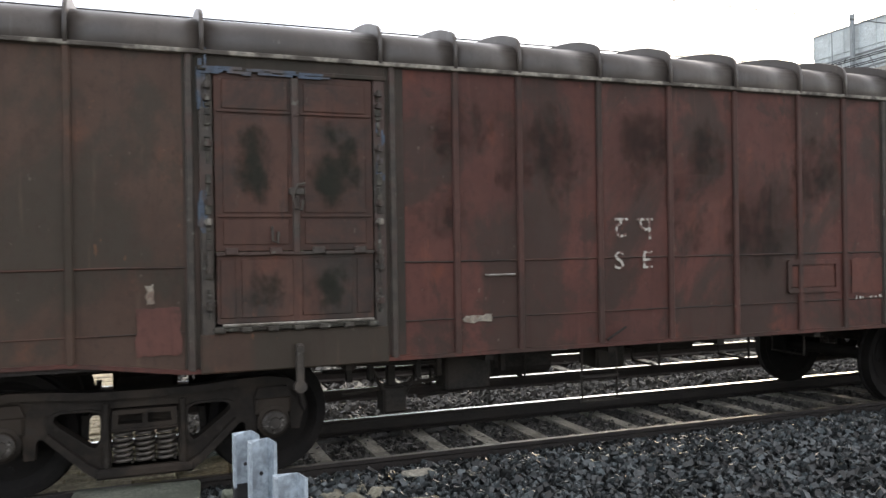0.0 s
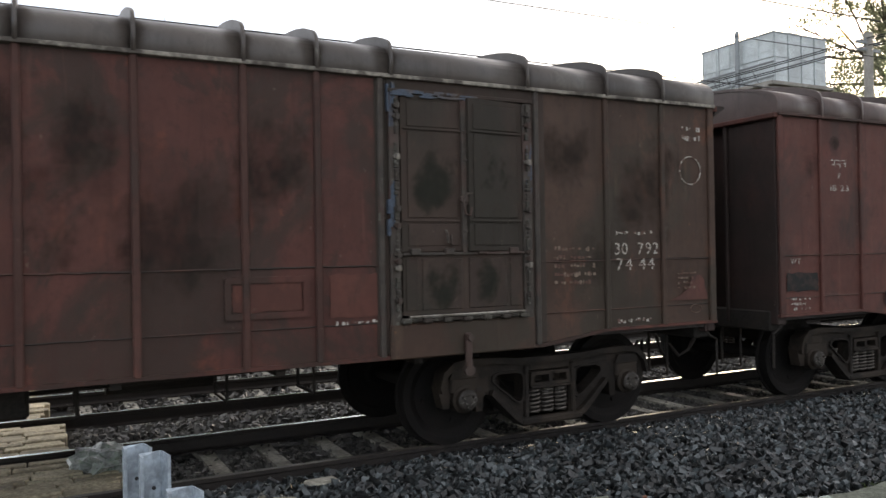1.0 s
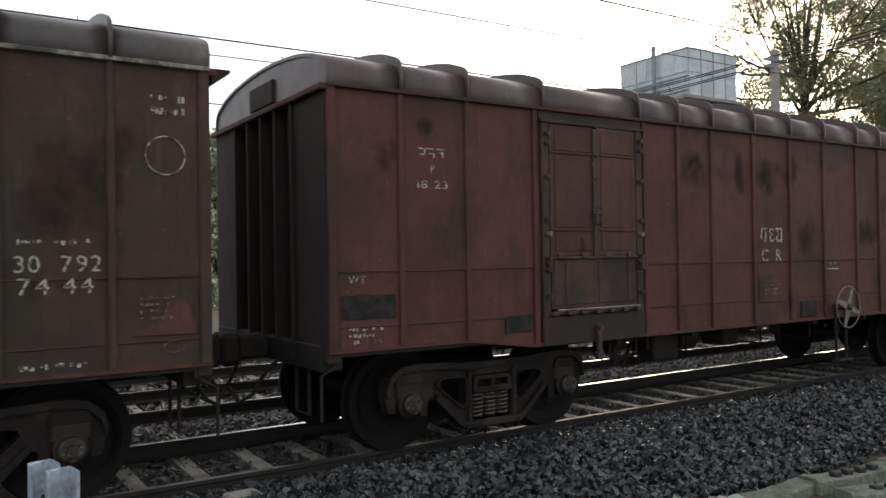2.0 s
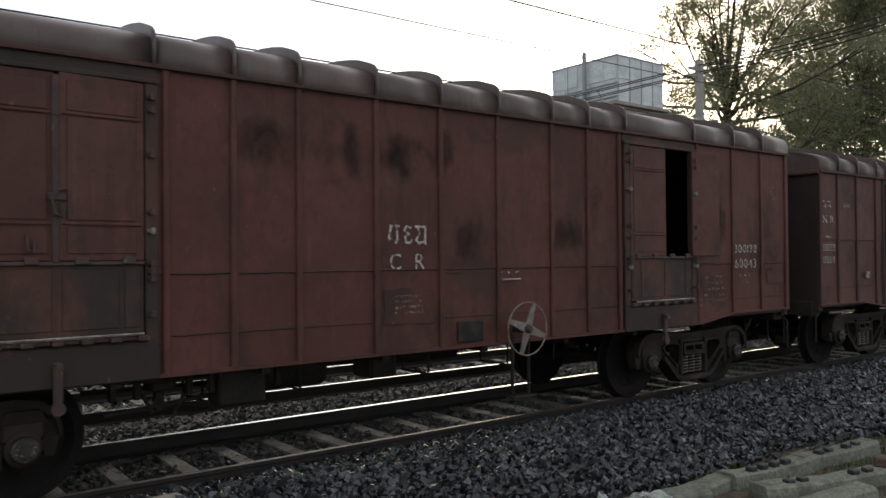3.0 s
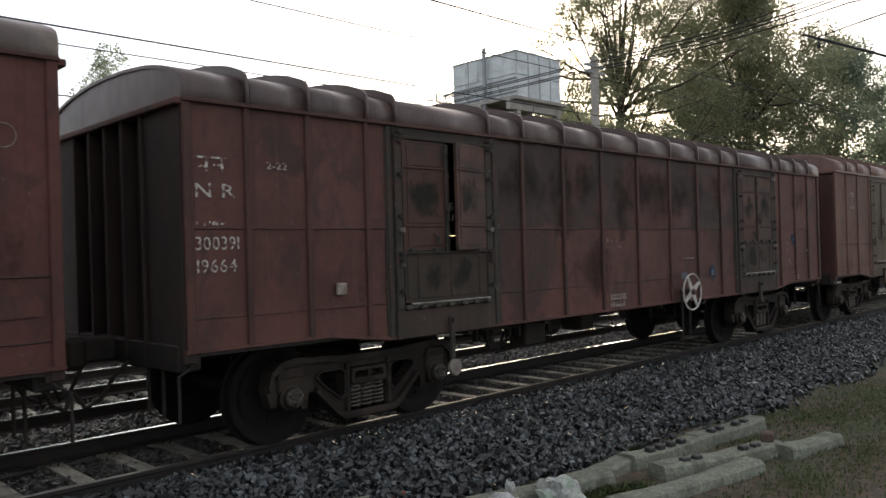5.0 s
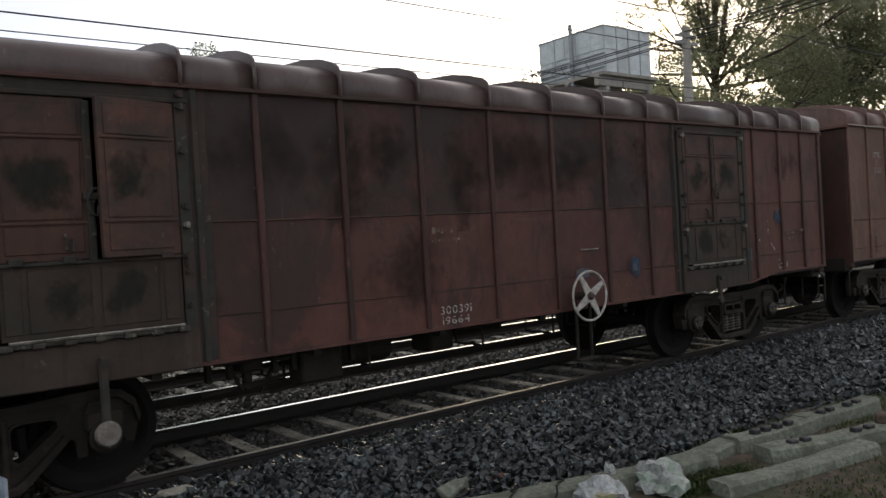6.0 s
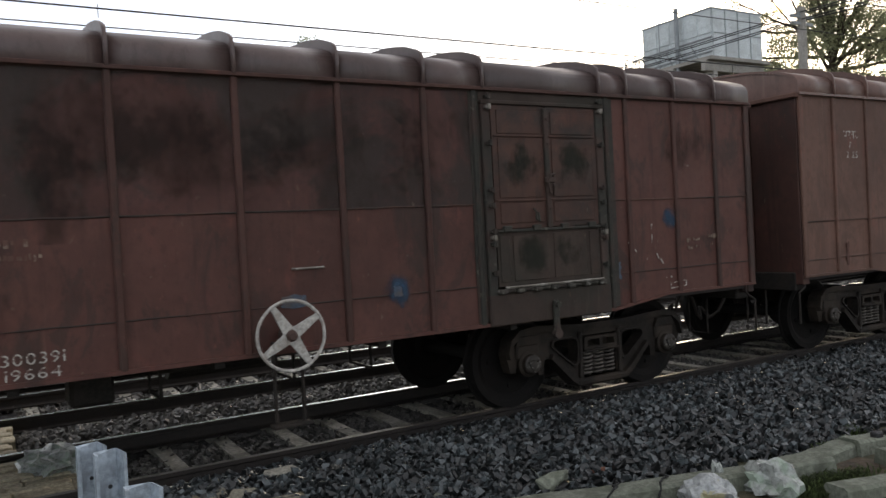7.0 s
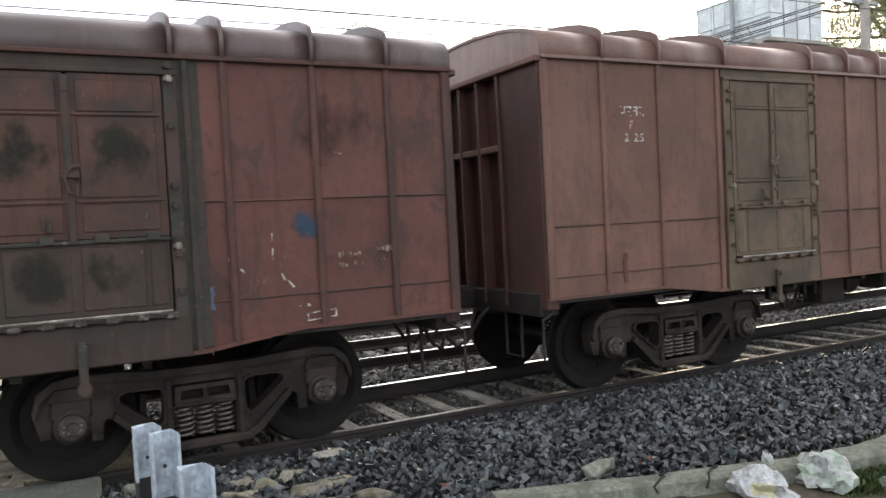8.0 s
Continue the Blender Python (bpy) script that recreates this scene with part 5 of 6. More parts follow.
def clip_mesh():
    bm = bmesh.new()
    for s in (-1, 1):
        for r in (-0.8325, 0.8325):
            tube([(-0.04, r + s * 0.1, 0.0), (0.0, r + s * 0.09, 0.035), (0.05, r + s * 0.12, 0.03), (0.03, r + s * 0.15, 0.0)], 0.01, bm, 5)
    return bm


def track(axis, x0, x1, near=True, top=0.0):
    t = thing("railway_track", pose(0, axis, 0), "broad gauge track on concrete sleepers", "railway track", "parallel railway tracks", "structure")
    for s in (-1, 1):
        y = s * 0.867
        part("rail", rail_section(x0, x1, y, top), M_RAIL, t, "rusted rail side")
        if near and s < 0:
            part("rail_head", box(x0, x1, y - 0.031, y + 0.031, top - 0.006, top), M_RAILDULL, t, "brown filmed running band")
        else:
            part("rail_head", box(x0, x1, y - 0.031, y + 0.031, top - 0.006, top), M_RAILTOP, t, "polished running band")
    me_ = cached("sleeper", sleeper_mesh, M_CONCRETE)
    mc = cached("rail_clip", clip_mesh, M_RAIL)
    rnd = random.Random(int(axis * 10))
    for x in SLEEPER_X:
        if x0 < x < x1 and (x > 0.5 or not near):
            part("sleeper", me_, M_CONCRETE, t, m=pose(x + (0 if near else 0.2) + rnd.uniform(-0.02, 0.02), 0, top - 0.178, 0, 0, rnd.uniform(-0.8, 0.8)))
            if near and x < 12:
                part("rail_clip", mc, M_RAIL, t, m=pose(x, 0, top - 0.176))
    return t


track(TRACK_Y, -9, 120)
track(TRACK_Y + 3.63, -9, 120, False)
track(TRACK_Y + 7.2, -9, 120, False)


# ---- crushed stone, each stone a faceted lump ----
SHARD_V = np.array([(x, y, z) for x in (-1, 1) for y in (-1, 1) for z in (-1, 1)], float)
SHARD_F = np.array([(0, 1, 3), (0, 3, 2), (4, 6, 7), (4, 7, 5), (0, 4, 5), (0, 5, 1), (2, 3, 7), (2, 7, 6), (0, 2, 6), (0, 6, 4), (1, 5, 7), (1, 7, 3)])


def stones(name, count, place, size, mat, label, seed, category="ballast"):
    rng = np.random.default_rng(seed)
    px, py, pz = place(rng, count)
    n = len(px)
    # a broken shard: a skewed block with its corners knocked about
    v = np.repeat(SHARD_V[None], n, 0) * rng.uniform(0.45, 1.15, (n, 8, 3))
    v *= np.stack([rng.uniform(0.8, 1.35, n), rng.uniform(0.6, 1.0, n), rng.uniform(0.35, 0.7, n)], 1)[:, None, :]
    a = rng.uniform(0, 2 * np.pi, (3, n))
    for k, (i, j) in enumerate(((0, 1), (1, 2), (0, 2))):
        c, s_ = np.cos(a[k])[:, None], np.sin(a[k])[:, None]
        vi, vj = v[:, :, i] * c - v[:, :, j] * s_, v[:, :, i] * s_ + v[:, :, j] * c
        v[:, :, i], v[:, :, j] = vi, vj
    sc = rng.uniform(*size, n) * rng.choice([0.75, 1.0, 1.0, 1.25], n)
    v *= sc[:, None, None]
    v += np.stack([px, py, pz + sc * 0.25], 1)[:, None, :]
    f = (SHARD_F[None] + 8 * np.arange(n)[:, None, None]).reshape(-1, 3)
    me_ = bpy.data.meshes.new(name)
    me_.vertices.add(n * 8)
    me_.vertices.foreach_set("co", v.reshape(-1).astype(np.float32))
    me_.loops.add(len(f) * 3)
    me_.loops.foreach_set("vertex_index", f.reshape(-1).astype(np.int32))
    me_.polygons.add(len(f))
    me_.polygons.foreach_set("loop_start", np.arange(0, len(f) * 3, 3, dtype=np.int32))
    me_.polygons.foreach_set("loop_total", np.full(len(f), 3, dtype=np.int32))
    me_.polygons.foreach_set("use_smooth", np.zeros(len(f), dtype=bool))
    me_.update()
    me_.validate()
    me_.materials.append(mat)
    return tagged(new(name, me_), label, category, kind="stuff")


GH = np.vectorize(ground_height)


def shoulder_edge(x):
    """Where the crushed stone gives way to soil."""
    return -3.15 - 0.12 * np.sin(x * 0.7) - 0.1 * np.sin(x * 2.3) + np.where(x < 3.0, 1.6 * (3.0 - x) / 3.0, 0)


def on_shoulder(rng, n):
    x = rng.beta(1.0, 1.7, n) * 24 + 0.2
    y = rng.uniform(-3.5, -0.1, n)
    e = shoulder_edge(x) + rng.normal(0, 0.12, n)
    kerb_line = -2.68 - 0.298 * (x - 2.55)
    k = (y > e) & ((y > kerb_line + 0.13) | (x < 2.45) | (x > 5.4))
    x, y = x[k], y[k]
    return x, y, GH(x, y) + rng.uniform(-0.03, 0.065, len(x))


def between_rails(rng, n):
    x = rng.uniform(0.45, 26, n)
    y = rng.uniform(0.12, 1.55, n)
    return x, y, np.full(n, -0.245) + rng.uniform(0, 0.02, n)


def between_tracks(rng, n):
    x = rng.uniform(0.35, 28, n)
    y = np.where(rng.random(n) < 0.75, rng.uniform(1.8, 3.5, n), rng.uniform(3.7, 5.2, n))
    bank = 0.08 * np.sin(np.clip((y - 1.8) / 1.7, 0, 1) * np.pi)
    return x, y, np.full(n, -0.225) + bank + rng.uniform(0, 0.02, n)


def beyond(rng, n):
    x = rng.uniform(0.0, 30, n)
    y = rng.uniform(5.3, 9.2, n)
    return x, y, np.full(n, -0.225) + rng.uniform(0, 0.02, n)


stones("ballast", 62000, on_shoulder, (0.019, 0.037), M_STONE, "dark blue-grey crushed stone heaped beside the rail", 1)
stones("ballast", 12000, between_rails, (0.018, 0.036), M_STONE_BROWN, "dusty brown crushed stone between the rails", 2)
stones("ballast", 17000, between_tracks, (0.024, 0.045), M_STONE_BROWN, "dusty crushed stone between the tracks", 3)
stones("ballast", 10000, beyond, (0.035, 0.055), M_STONE_BROWN, "dusty crushed stone round the far tracks", 4)

# beds under the stones, their colour darkened to shade the gaps
bx = [0.1 + 0.5 * k for k in range(60)] + [40, 60, 120]
by = [-3.25, -2.9, -2.4, -1.9, -1.5, -1.1, -0.85, -0.6, -0.35, -0.1]
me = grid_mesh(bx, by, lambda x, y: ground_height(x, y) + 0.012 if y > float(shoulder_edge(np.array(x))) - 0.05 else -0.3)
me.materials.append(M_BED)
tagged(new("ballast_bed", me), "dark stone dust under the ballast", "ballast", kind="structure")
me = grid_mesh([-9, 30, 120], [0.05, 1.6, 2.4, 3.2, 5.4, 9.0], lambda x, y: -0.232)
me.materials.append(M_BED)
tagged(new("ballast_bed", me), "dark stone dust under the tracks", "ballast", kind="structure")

# ---- level crossing: stone blocks between the rails ----
crossing = thing("level_crossing", pose(0, 0, 0), "worn sandstone block paving between the rails of a level crossing", "level crossing", kind="structure")
rnd = random.Random(4)
for y0, y1, x1 in ((0.12, 0.85, 0.7), (0.85, 1.55, 0.36), (1.85, 2.6, 0.28), (2.6, 3.45, 0.3), (3.75, 4.4, 0.1), (4.4, 5.15, 0.15), (5.45, 6.9, 0.0)):
    y = y0
    while y < y1 - 0.05:
        d = min(rnd.uniform(0.13, 0.2), y1 - y)
        x = x1 + rnd.uniform(-0.06, 0.03)
        while x > -5.5:
            w = rnd.uniform(0.35, 0.6)
            part("paving_block", box(x - w + 0.012, x, y + 0.006, y + d - 0.006, -0.24, -0.035 + rnd.uniform(-0.025, 0.012), 0.012), M_PAVING, crossing)
            x -= w
        y += d


# ---- near things ----
def broken_rock(rnd, r, squash):
    """An angular broken lump: the hull of scattered points, edges worn."""
    bm = bmesh.new()
    for _ in range(15):
        d = Vector((rnd.uniform(-1, 1), rnd.uniform(-1, 1), rnd.uniform(-1, 1)))
        d *= rnd.uniform(0.75, 1.0) / max(abs(d.x), abs(d.y), abs(d.z))
        bm.verts.new((d.x * r * 1.15, d.y * r * 0.8, d.z * r * squash))
    bmesh.ops.convex_hull(bm, input=bm.verts[:])
    bmesh.ops.delete(bm, geom=[v for v in bm.verts if not v.link_faces], context="VERTS")
    bmesh.ops.bevel(bm, geom=bm.edges[:], offset=r * 0.05, segments=1, affect="EDGES")
    bmesh.ops.recalc_face_normals(bm, faces=bm.faces[:])
    return bm


def steel_post(x, y, top, turn, lean, cut, wide=1.0):
    """A channel-section stub, whitewashed above and black below."""
    p = thing("fence_post", pose(x, y, 0, lean, 0, turn), "short steel channel post whitewashed on top, black below", "post", "stub posts by the crossing")
    sec = [(a * wide, b) for a, b in ((-0.058, -0.05), (-0.046, -0.05), (-0.034, 0.0), (0.034, 0.0), (0.044, -0.05), (0.056, -0.05), (0.047, 0.012), (-0.047, 0.012))]
    for name, z0, z1, mat in (("white_top", cut, top, M_POSTWHITE), ("black_foot", -0.05, cut, M_POSTBLACK)):
        bm = bmesh.new()
        rows = [[bm.verts.new((a, b, z + (0.008 * math.sin(a * 80) if z == top else 0))) for a, b in sec] for z in (z0, z1)]
        n = len(sec)
        for i in range(n):
            bm.faces.new((rows[0][i], rows[0][(i + 1) % n], rows[1][(i + 1) % n], rows[1][i]))
        bm.faces.new(rows[0])
        bm.faces.new(rows[1])
        bmesh.ops.recalc_face_normals(bm, faces=bm.faces[:])
        part(name, bm, mat, p)
    part("bolt_hole", rod((0.005, -0.004, top - 0.12), (0.005, 0.006, top - 0.12), 0.007, n=10), M_POSTBLACK, p)
    return p


steel_post(0.322, -3.98, 1.228, 8, 0, 1.035, 0.86)
steel_post(0.356, -4.18, 1.24, 8, 0, 1.01, 0.88)
steel_post(0.418, -4.40, 1.166, 8, 0, 0.95)


def old_sleeper(x0, y0, x1, y1, z=0.0, w=0.125, h=0.2, pads=True, broken=False):
    a, b = Vector((x0, y0, z)), Vector((x1, y1, z))
    length = (b - a).length
    yaw = math.degrees(math.atan2(y1 - y0, x1 - x0))
    t = thing("concrete_sleeper", pose(x0, y0, z - 0.03, 0, 0, yaw), "discarded mossy concrete sleeper lying by the ballast" if not broken else "cracked concrete sleeper half sunk in soil", "railway sleeper", "discarded concrete sleepers")
    bm = bmesh.new()
    rows = []
    n = 9
    rnd_ = random.Random(int(x0 * 100))
    for k in range(n):
        u = length * k / (n - 1)
        sag = -0.02 * math.sin(math.pi * k / (n - 1))
        j = rnd_.uniform(-0.008, 0.008)
        rows.append([bm.verts.new(p) for p in ((u, -w - j, 0), (u, w + j, 0), (u, w * 0.78 + j, h * 0.9 + sag), (u, w * 0.6, h + sag + j), (u, -w * 0.6, h + sag + j), (u, -w * 0.78 - j, h * 0.9 + sag))])
    for p, q in zip(rows, rows[1:]):
        for i in range(6):
            bm.faces.new((p[i], p[(i + 1) % 6], q[(i + 1) % 6], q[i]))
    bm.faces.new(rows[0])
    bm.faces.new(rows[-1])
    bmesh.ops.recalc_face_normals(bm, faces=bm.faces[:])
    part("beam", bm, M_OLDCONC, t)
    if pads:
        for u in (0.28, 0.42, length - 0.45, length - 0.3):
            part("iron_insert", box(u - 0.04, u + 0.04, -0.07, 0.0, h - 0.03, h + 0.02, 0.008), M_POSTBLACK, t)
    return t


kerb = old_sleeper(2.55, -2.68, 5.3, -3.5, -0.035, pads=False, broken=True)
for u in (1.05, 1.42):
    rnd = random.Random(int(u * 100))
    bm = tube([(u + 0.03 * k + rnd.uniform(-0.04, 0.04), -0.128 + 0.032 * k, min(0.197, 0.12 + 0.04 * k)) for k in range(8)], 0.008, n=5)
    part("crack", bm, M_BED, kerb, "dark open crack")
old_sleeper(5.0, -3.34, 5.98, -3.3, -0.06, pads=False)
old_sleeper(5.84, -3.34, 6.86, -3.46, -0.045)
old_sleeper(6.8, -3.43, 7.95, -3.55, -0.04)
old_sleeper(5.75, -3.68, 7.12, -4.08, -0.05)
old_sleeper(6.98, -4.2, 7.75, -4.36, -0.06, pads=False)
old_sleeper(4.85, -3.86, 6.5, -4.16, -0.08, pads=False)
solo("rock", box(-0.08, 0.08, -0.055, 0.055, 0.0, 0.085, 0.015), M_BROWNSTONE, "brown broken brick lying on a concrete sleeper", "rock", m=pose(7.06, -4.04, 0.115, 0, 0, 20))

rnd = random.Random(11)
ROCKS = [(3.5, -2.58, 0.13, M_OLDCONC, "grey broken rock")]
ROCKS += [(x, y, r, M_RUBBLE, "yellow sandstone lump") for x, y, r in ((1.3, -1.2, 0.13), (1.48, -1.12, 0.1), (1.64, -1.25, 0.13), (1.85, -1.6, 0.13), (1.62, -1.62, 0.15), (1.98, -1.88, 0.1), (1.2, -1.42, 0.12), (1.42, -1.45, 0.16), (1.76, -1.95, 0.11), (1.05, -1.6, 0.12), (1.35, -1.8, 0.12), (1.8, -1.36, 0.08), (2.12, -1.72, 0.07), (1.5, -2.1, 0.12), (2.0, -2.0, 0.15), (1.72, -2.2, 0.13), (1.92, -1.2, 0.07), (1.6, -0.98, 0.08), (1.25, -2.05, 0.13), (2.2, -2.3, 0.07), (1.12, -1.02, 0.08))]
ROCKS += [(x, y, r, M_BRICK, "red brick fragment") for x, y, r in ((2.5, -2.1, 0.06), (2.25, -1.82, 0.055), (2.42, -2.25, 0.04), (4.0, -2.5, 0.05))]
ROCKS += [(x, y, r, M_OLDCONC, "grey broken rock") for x, y, r in ((0.6, -0.75, 0.1), (2.75, -2.2, 0.06), (2.05, -2.1, 0.06), (3.05, -2.45, 0.05))]
for x, y, r, mat, lab in ROCKS:
    bm = broken_rock(rnd, r * (1.0 if mat is M_RUBBLE else 1.1), 0.4 if mat is M_RUBBLE else 0.75)
    solo("rock", bm, mat, lab + " lying on the ballast edge", "rock", m=pose(x, y, ground_height(x, y) + r * (0.36 if mat is M_RUBBLE else 0.5), rnd.uniform(-8, 8), rnd.uniform(-8, 8), rnd.uniform(0, 360)))
solo("concrete_block", box(-0.14, 0.14, -0.07, 0.07, 0, 0.1, 0.012), M_CONCRETE, "pale concrete block lying on ballast beside the rail", "block", m=pose(2.07, -0.85, -0.03, 4, 3, 12))
solo("crossing_slab", box(-0.5, 0.45, -0.35, 0.25, 0, 0.12, 0.02), M_SLAB, "flat concrete slab beside the near rail", "slab", m=pose(-0.1, -0.55, -0.05, 0, 0, -4))


def crumpled(rnd, sx, sy, sz):
    """Thin film crushed into sharp facets and peaks."""
    bm = bmesh.new()
    bmesh.ops.create_icosphere(bm, subdivisions=3, radius=1.0)
    off = Vector((rnd.uniform(0, 99), rnd.uniform(0, 99), 0))
    for v in bm.verts:
        fold = 1 - 2 * abs(noise.noise(v.co * 1.3 + off))
        k = 0.68 + 0.38 * fold + rnd.uniform(-0.2, 0.17)
        v.co = Vector((v.co.x * sx * k, v.co.y * sy * k, max(-0.2, v.co.z) * sz * k))
    return bm


for x, y, z, sx, sy, sz, mat, lab in ((4.14, -3.42, 0.05, 0.23, 0.15, 0.15, M_SACK, "crumpled printed plastic sack on the ground"), (4.66, -3.5, 0.05, 0.23, 0.16, 0.18, M_PLASTIC, "crumpled white plastic sheet on the ground"), (4.46, -3.22, 0.05, 0.06, 0.05, 0.14, M_PLASTIC, "torn white plastic bag on the ground"), (10.1, -2.55, 0.03, 0.14, 0.1, 0.06, M_PLASTIC, "small white rag on the ballast"), (0.56, 1.08, -0.03, 0.4, 0.3, 0.18, M_PLASTIC, "dusty clear plastic bag caught between the rails")):
    solo("plastic_bag", crumpled(rnd, sx, sy, sz), mat, lab, "plastic bag", m=pose(x, y, z, 0, 0, rnd.uniform(0, 360)))


def weed(x, y, n, h, spread):
    """A ragged clump of fine blades, thick in the middle and thin outside."""
    bm = bmesh.new()
    for _ in range(n):
        a, l_ = rnd.uniform(0, 6.28), rnd.uniform(0.35, 1) * h
        bx_, by_ = rnd.gauss(0, spread), rnd.gauss(0, spread * 0.6)
        lean = rnd.uniform(0.2, 1.1) * l_
        w = rnd.uniform(0.003, 0.008)
        p = [Vector((bx_, by_, 0)), Vector((bx_ + math.cos(a) * lean * 0.4, by_ + math.sin(a) * lean * 0.4, l_ * 0.6)), Vector((bx_ + math.cos(a) * lean, by_ + math.sin(a) * lean, l_ * 0.8))]
        s_ = Vector((-math.sin(a), math.cos(a), 0)) * w
        v = [bm.verts.new(q) for q in (p[0] - s_ * 0.4, p[0] + s_ * 0.4, p[1] + s_, p[1] - s_, p[2])]
        bm.faces.new((v[0], v[1], v[2], v[3]))
        bm.faces.new((v[3], v[2], v[4]))
    solo("weed_tuft", bm, M_GRASS, "green weeds growing by the discarded sleepers", "weed", "weeds", "stuff", m=pose(x, y, ground_height(x, y)))


for x, y, n, h, s_ in ((5.0, -3.62, 500, 0.11, 0.14), (5.3, -3.72, 350, 0.1, 0.1), (4.75, -3.72, 260, 0.09, 0.08), (5.75, -3.2, 160, 0.1, 0.06), (6.3, -3.1, 160, 0.12, 0.06), (7.2, -3.85, 700, 0.05, 0.3), (8.6, -3.75, 1400, 0.05, 0.55), (7.6, -4.75, 1200, 0.05, 0.5), (9.6, -4.1, 1500, 0.05, 0.6), (6.4, -4.65, 900, 0.05, 0.4), (11.0, -4.0, 1500, 0.06, 0.7), (5.2, -4.5, 800, 0.045, 0.35), (8.9, -4.8, 1200, 0.05, 0.6), (2.4, -2.75, 160, 0.07, 0.06)):
    weed(x, y, n, h, s_)

# ---- beyond the tracks ----
tank = thing("water_tank", pose(34.7, 21.6, 0), "grey pressed-steel water tank raised on a trestle", "water tank")
TZ0, TZ1 = 10.6, 13.25


def tank_panel(w, h):
    bm = box(-w / 2, w / 2, -0.03, 0.03, -h / 2, h / 2, 0.0)
    box(-w / 2, w / 2, -0.07, 0.0, -h / 2, -h / 2 + 0.05, 0.0, bm)
    box(-w / 2, -w / 2 + 0.05, -0.07, 0.0, -h / 2, h / 2, 0.0, bm)
    r = bmesh.ops.create_cone(bm, cap_ends=True, segments=4, radius1=w * 0.6, radius2=w * 0.4, depth=0.03, matrix=pose(0, -0.03, 0, 90, 0, 0) @ pose(0, 0, 0, 0, 0, 45))
    return bm


for k in range(5):
    for j in range(2):
        me_ = cached("tank_panel", lambda: tank_panel(0.97, 1.3), M_TANK)
        part("tank_panel", me_, M_TANK, tank, m=pose(0, 0.49 + 0.985 * k, TZ0 + 0.66 + 1.32 * j, 0, 0, -90))
        if k < 4:
            part("tank_panel", me_, M_TANK, tank, m=pose(0.53 + 1.03 * k, 0, TZ0 + 0.66 + 1.32 * j))
part("tank_core", box(0.05, 4.05, 0.05, 4.87, TZ0, TZ1 - 0.05), M_TANK, tank)
part("tank_rim", box(-0.06, 4.16, -0.06, 4.98, TZ1 - 0.08, TZ1 + 0.02), M_PIPE, tank)
bm = bmesh.new()
for zz in (10.75, 11.5):
    tube([(-0.3, 5.6, zz), (-0.3, -0.25, zz + 0.1)], 0.06, bm)
tube([(-0.35, 2.1, 2.0), (-0.35, 2.1, TZ1 + 0.45)], 0.12, bm, 8)
tube([(-0.35, 3.4, 10.4), (-0.35, 3.4, TZ1 + 0.3)], 0.03, bm)
for k in range(5):
    tube([(-0.4, 0.6 + k * 0.9, 10.5), (-0.4, 1.1 + k * 0.9, 11.4)], 0.035, bm)
part("pipework", bm, M_PIPE, tank)
# railed landing past the tank's end
bm = box(-0.7, 0.6, 5.0, 5.9, TZ0 - 0.12, TZ0, 0.0)
for x, y in ((-0.65, 5.05), (-0.65, 5.85), (0.55, 5.85)):
    tube([(x, y, TZ0 - 1.2), (x, y, TZ0 + 1.0)], 0.035, bm)
for zz in (TZ0 + 0.5, TZ0 + 1.0):
    tube([(-0.65, 5.05, zz), (-0.65, 5.85, zz), (0.55, 5.85, zz)], 0.03, bm)
tube([(-0.65, 5.05, TZ0 - 1.2), (-0.65, 5.85, TZ0 + 1.0)], 0.03, bm)
part("landing", bm, M_PIPE, tank)
part("platform", box(-0.5, 4.4, -0.3, 5.0, TZ0 - 0.2, TZ0, 0.02), M_POLE, tank, "concrete platform under the tank")
for y in (0.15, 2.4, 4.65):
    part("beam", box(-0.6, 4.2, y - 0.16, y + 0.16, TZ0 - 0.75, TZ0 - 0.2, 0.02), M_POLE, tank)
for x in (0.2, 3.9):
    part("beam", box(x - 0.16, x + 0.16, 0.0, 4.9, TZ0 - 1.3, TZ0 - 0.75, 0.02), M_POLE, tank)
    for y in (0.2, 2.4, 4.6):
        part("leg", box(x - 0.2, x + 0.2, y - 0.2, y + 0.2, 0, TZ0 - 1.3, 0.0), M_POLE, tank)

pole = thing("electric_pole", pose(25.9, 10.4, 0), "weathered concrete electricity pole with cross-arm", "utility pole")
part("shaft", rod((0, 0, -0.2), (0, 0, 9.3), 0.19, n=10, r2=0.15), M_POLE, pole)
for z, xs_ in ((9.0, (-0.13, 0.13)), (8.75, (-0.1, 0.16))):
    bm = box(-0.6, 0.6, -0.06, 0.06, z - 0.1, z, 0.0)
    for x in xs_:
        rod((x, 0, z - 0.02), (x, 0, z + 0.1), 0.05, bm, 8)
    part("cross_arm", bm, M_PIPE, pole)


def wire(name, pts, r, label, sag=0.0):
    bm = bmesh.new()
    out = []
    for a, b in zip(pts, pts[1:]):
        for k in range(12):
            f = k / 12
            p = Vector(a).lerp(Vector(b), f)
            p.z -= sag * 4 * f * (1 - f)
            out.append(p)
    out.append(Vector(pts[-1]))
    tube(out, r, bm, 5)
    return solo(name, bm, M_WIRE, label, "overhead wire", "overhead wires")


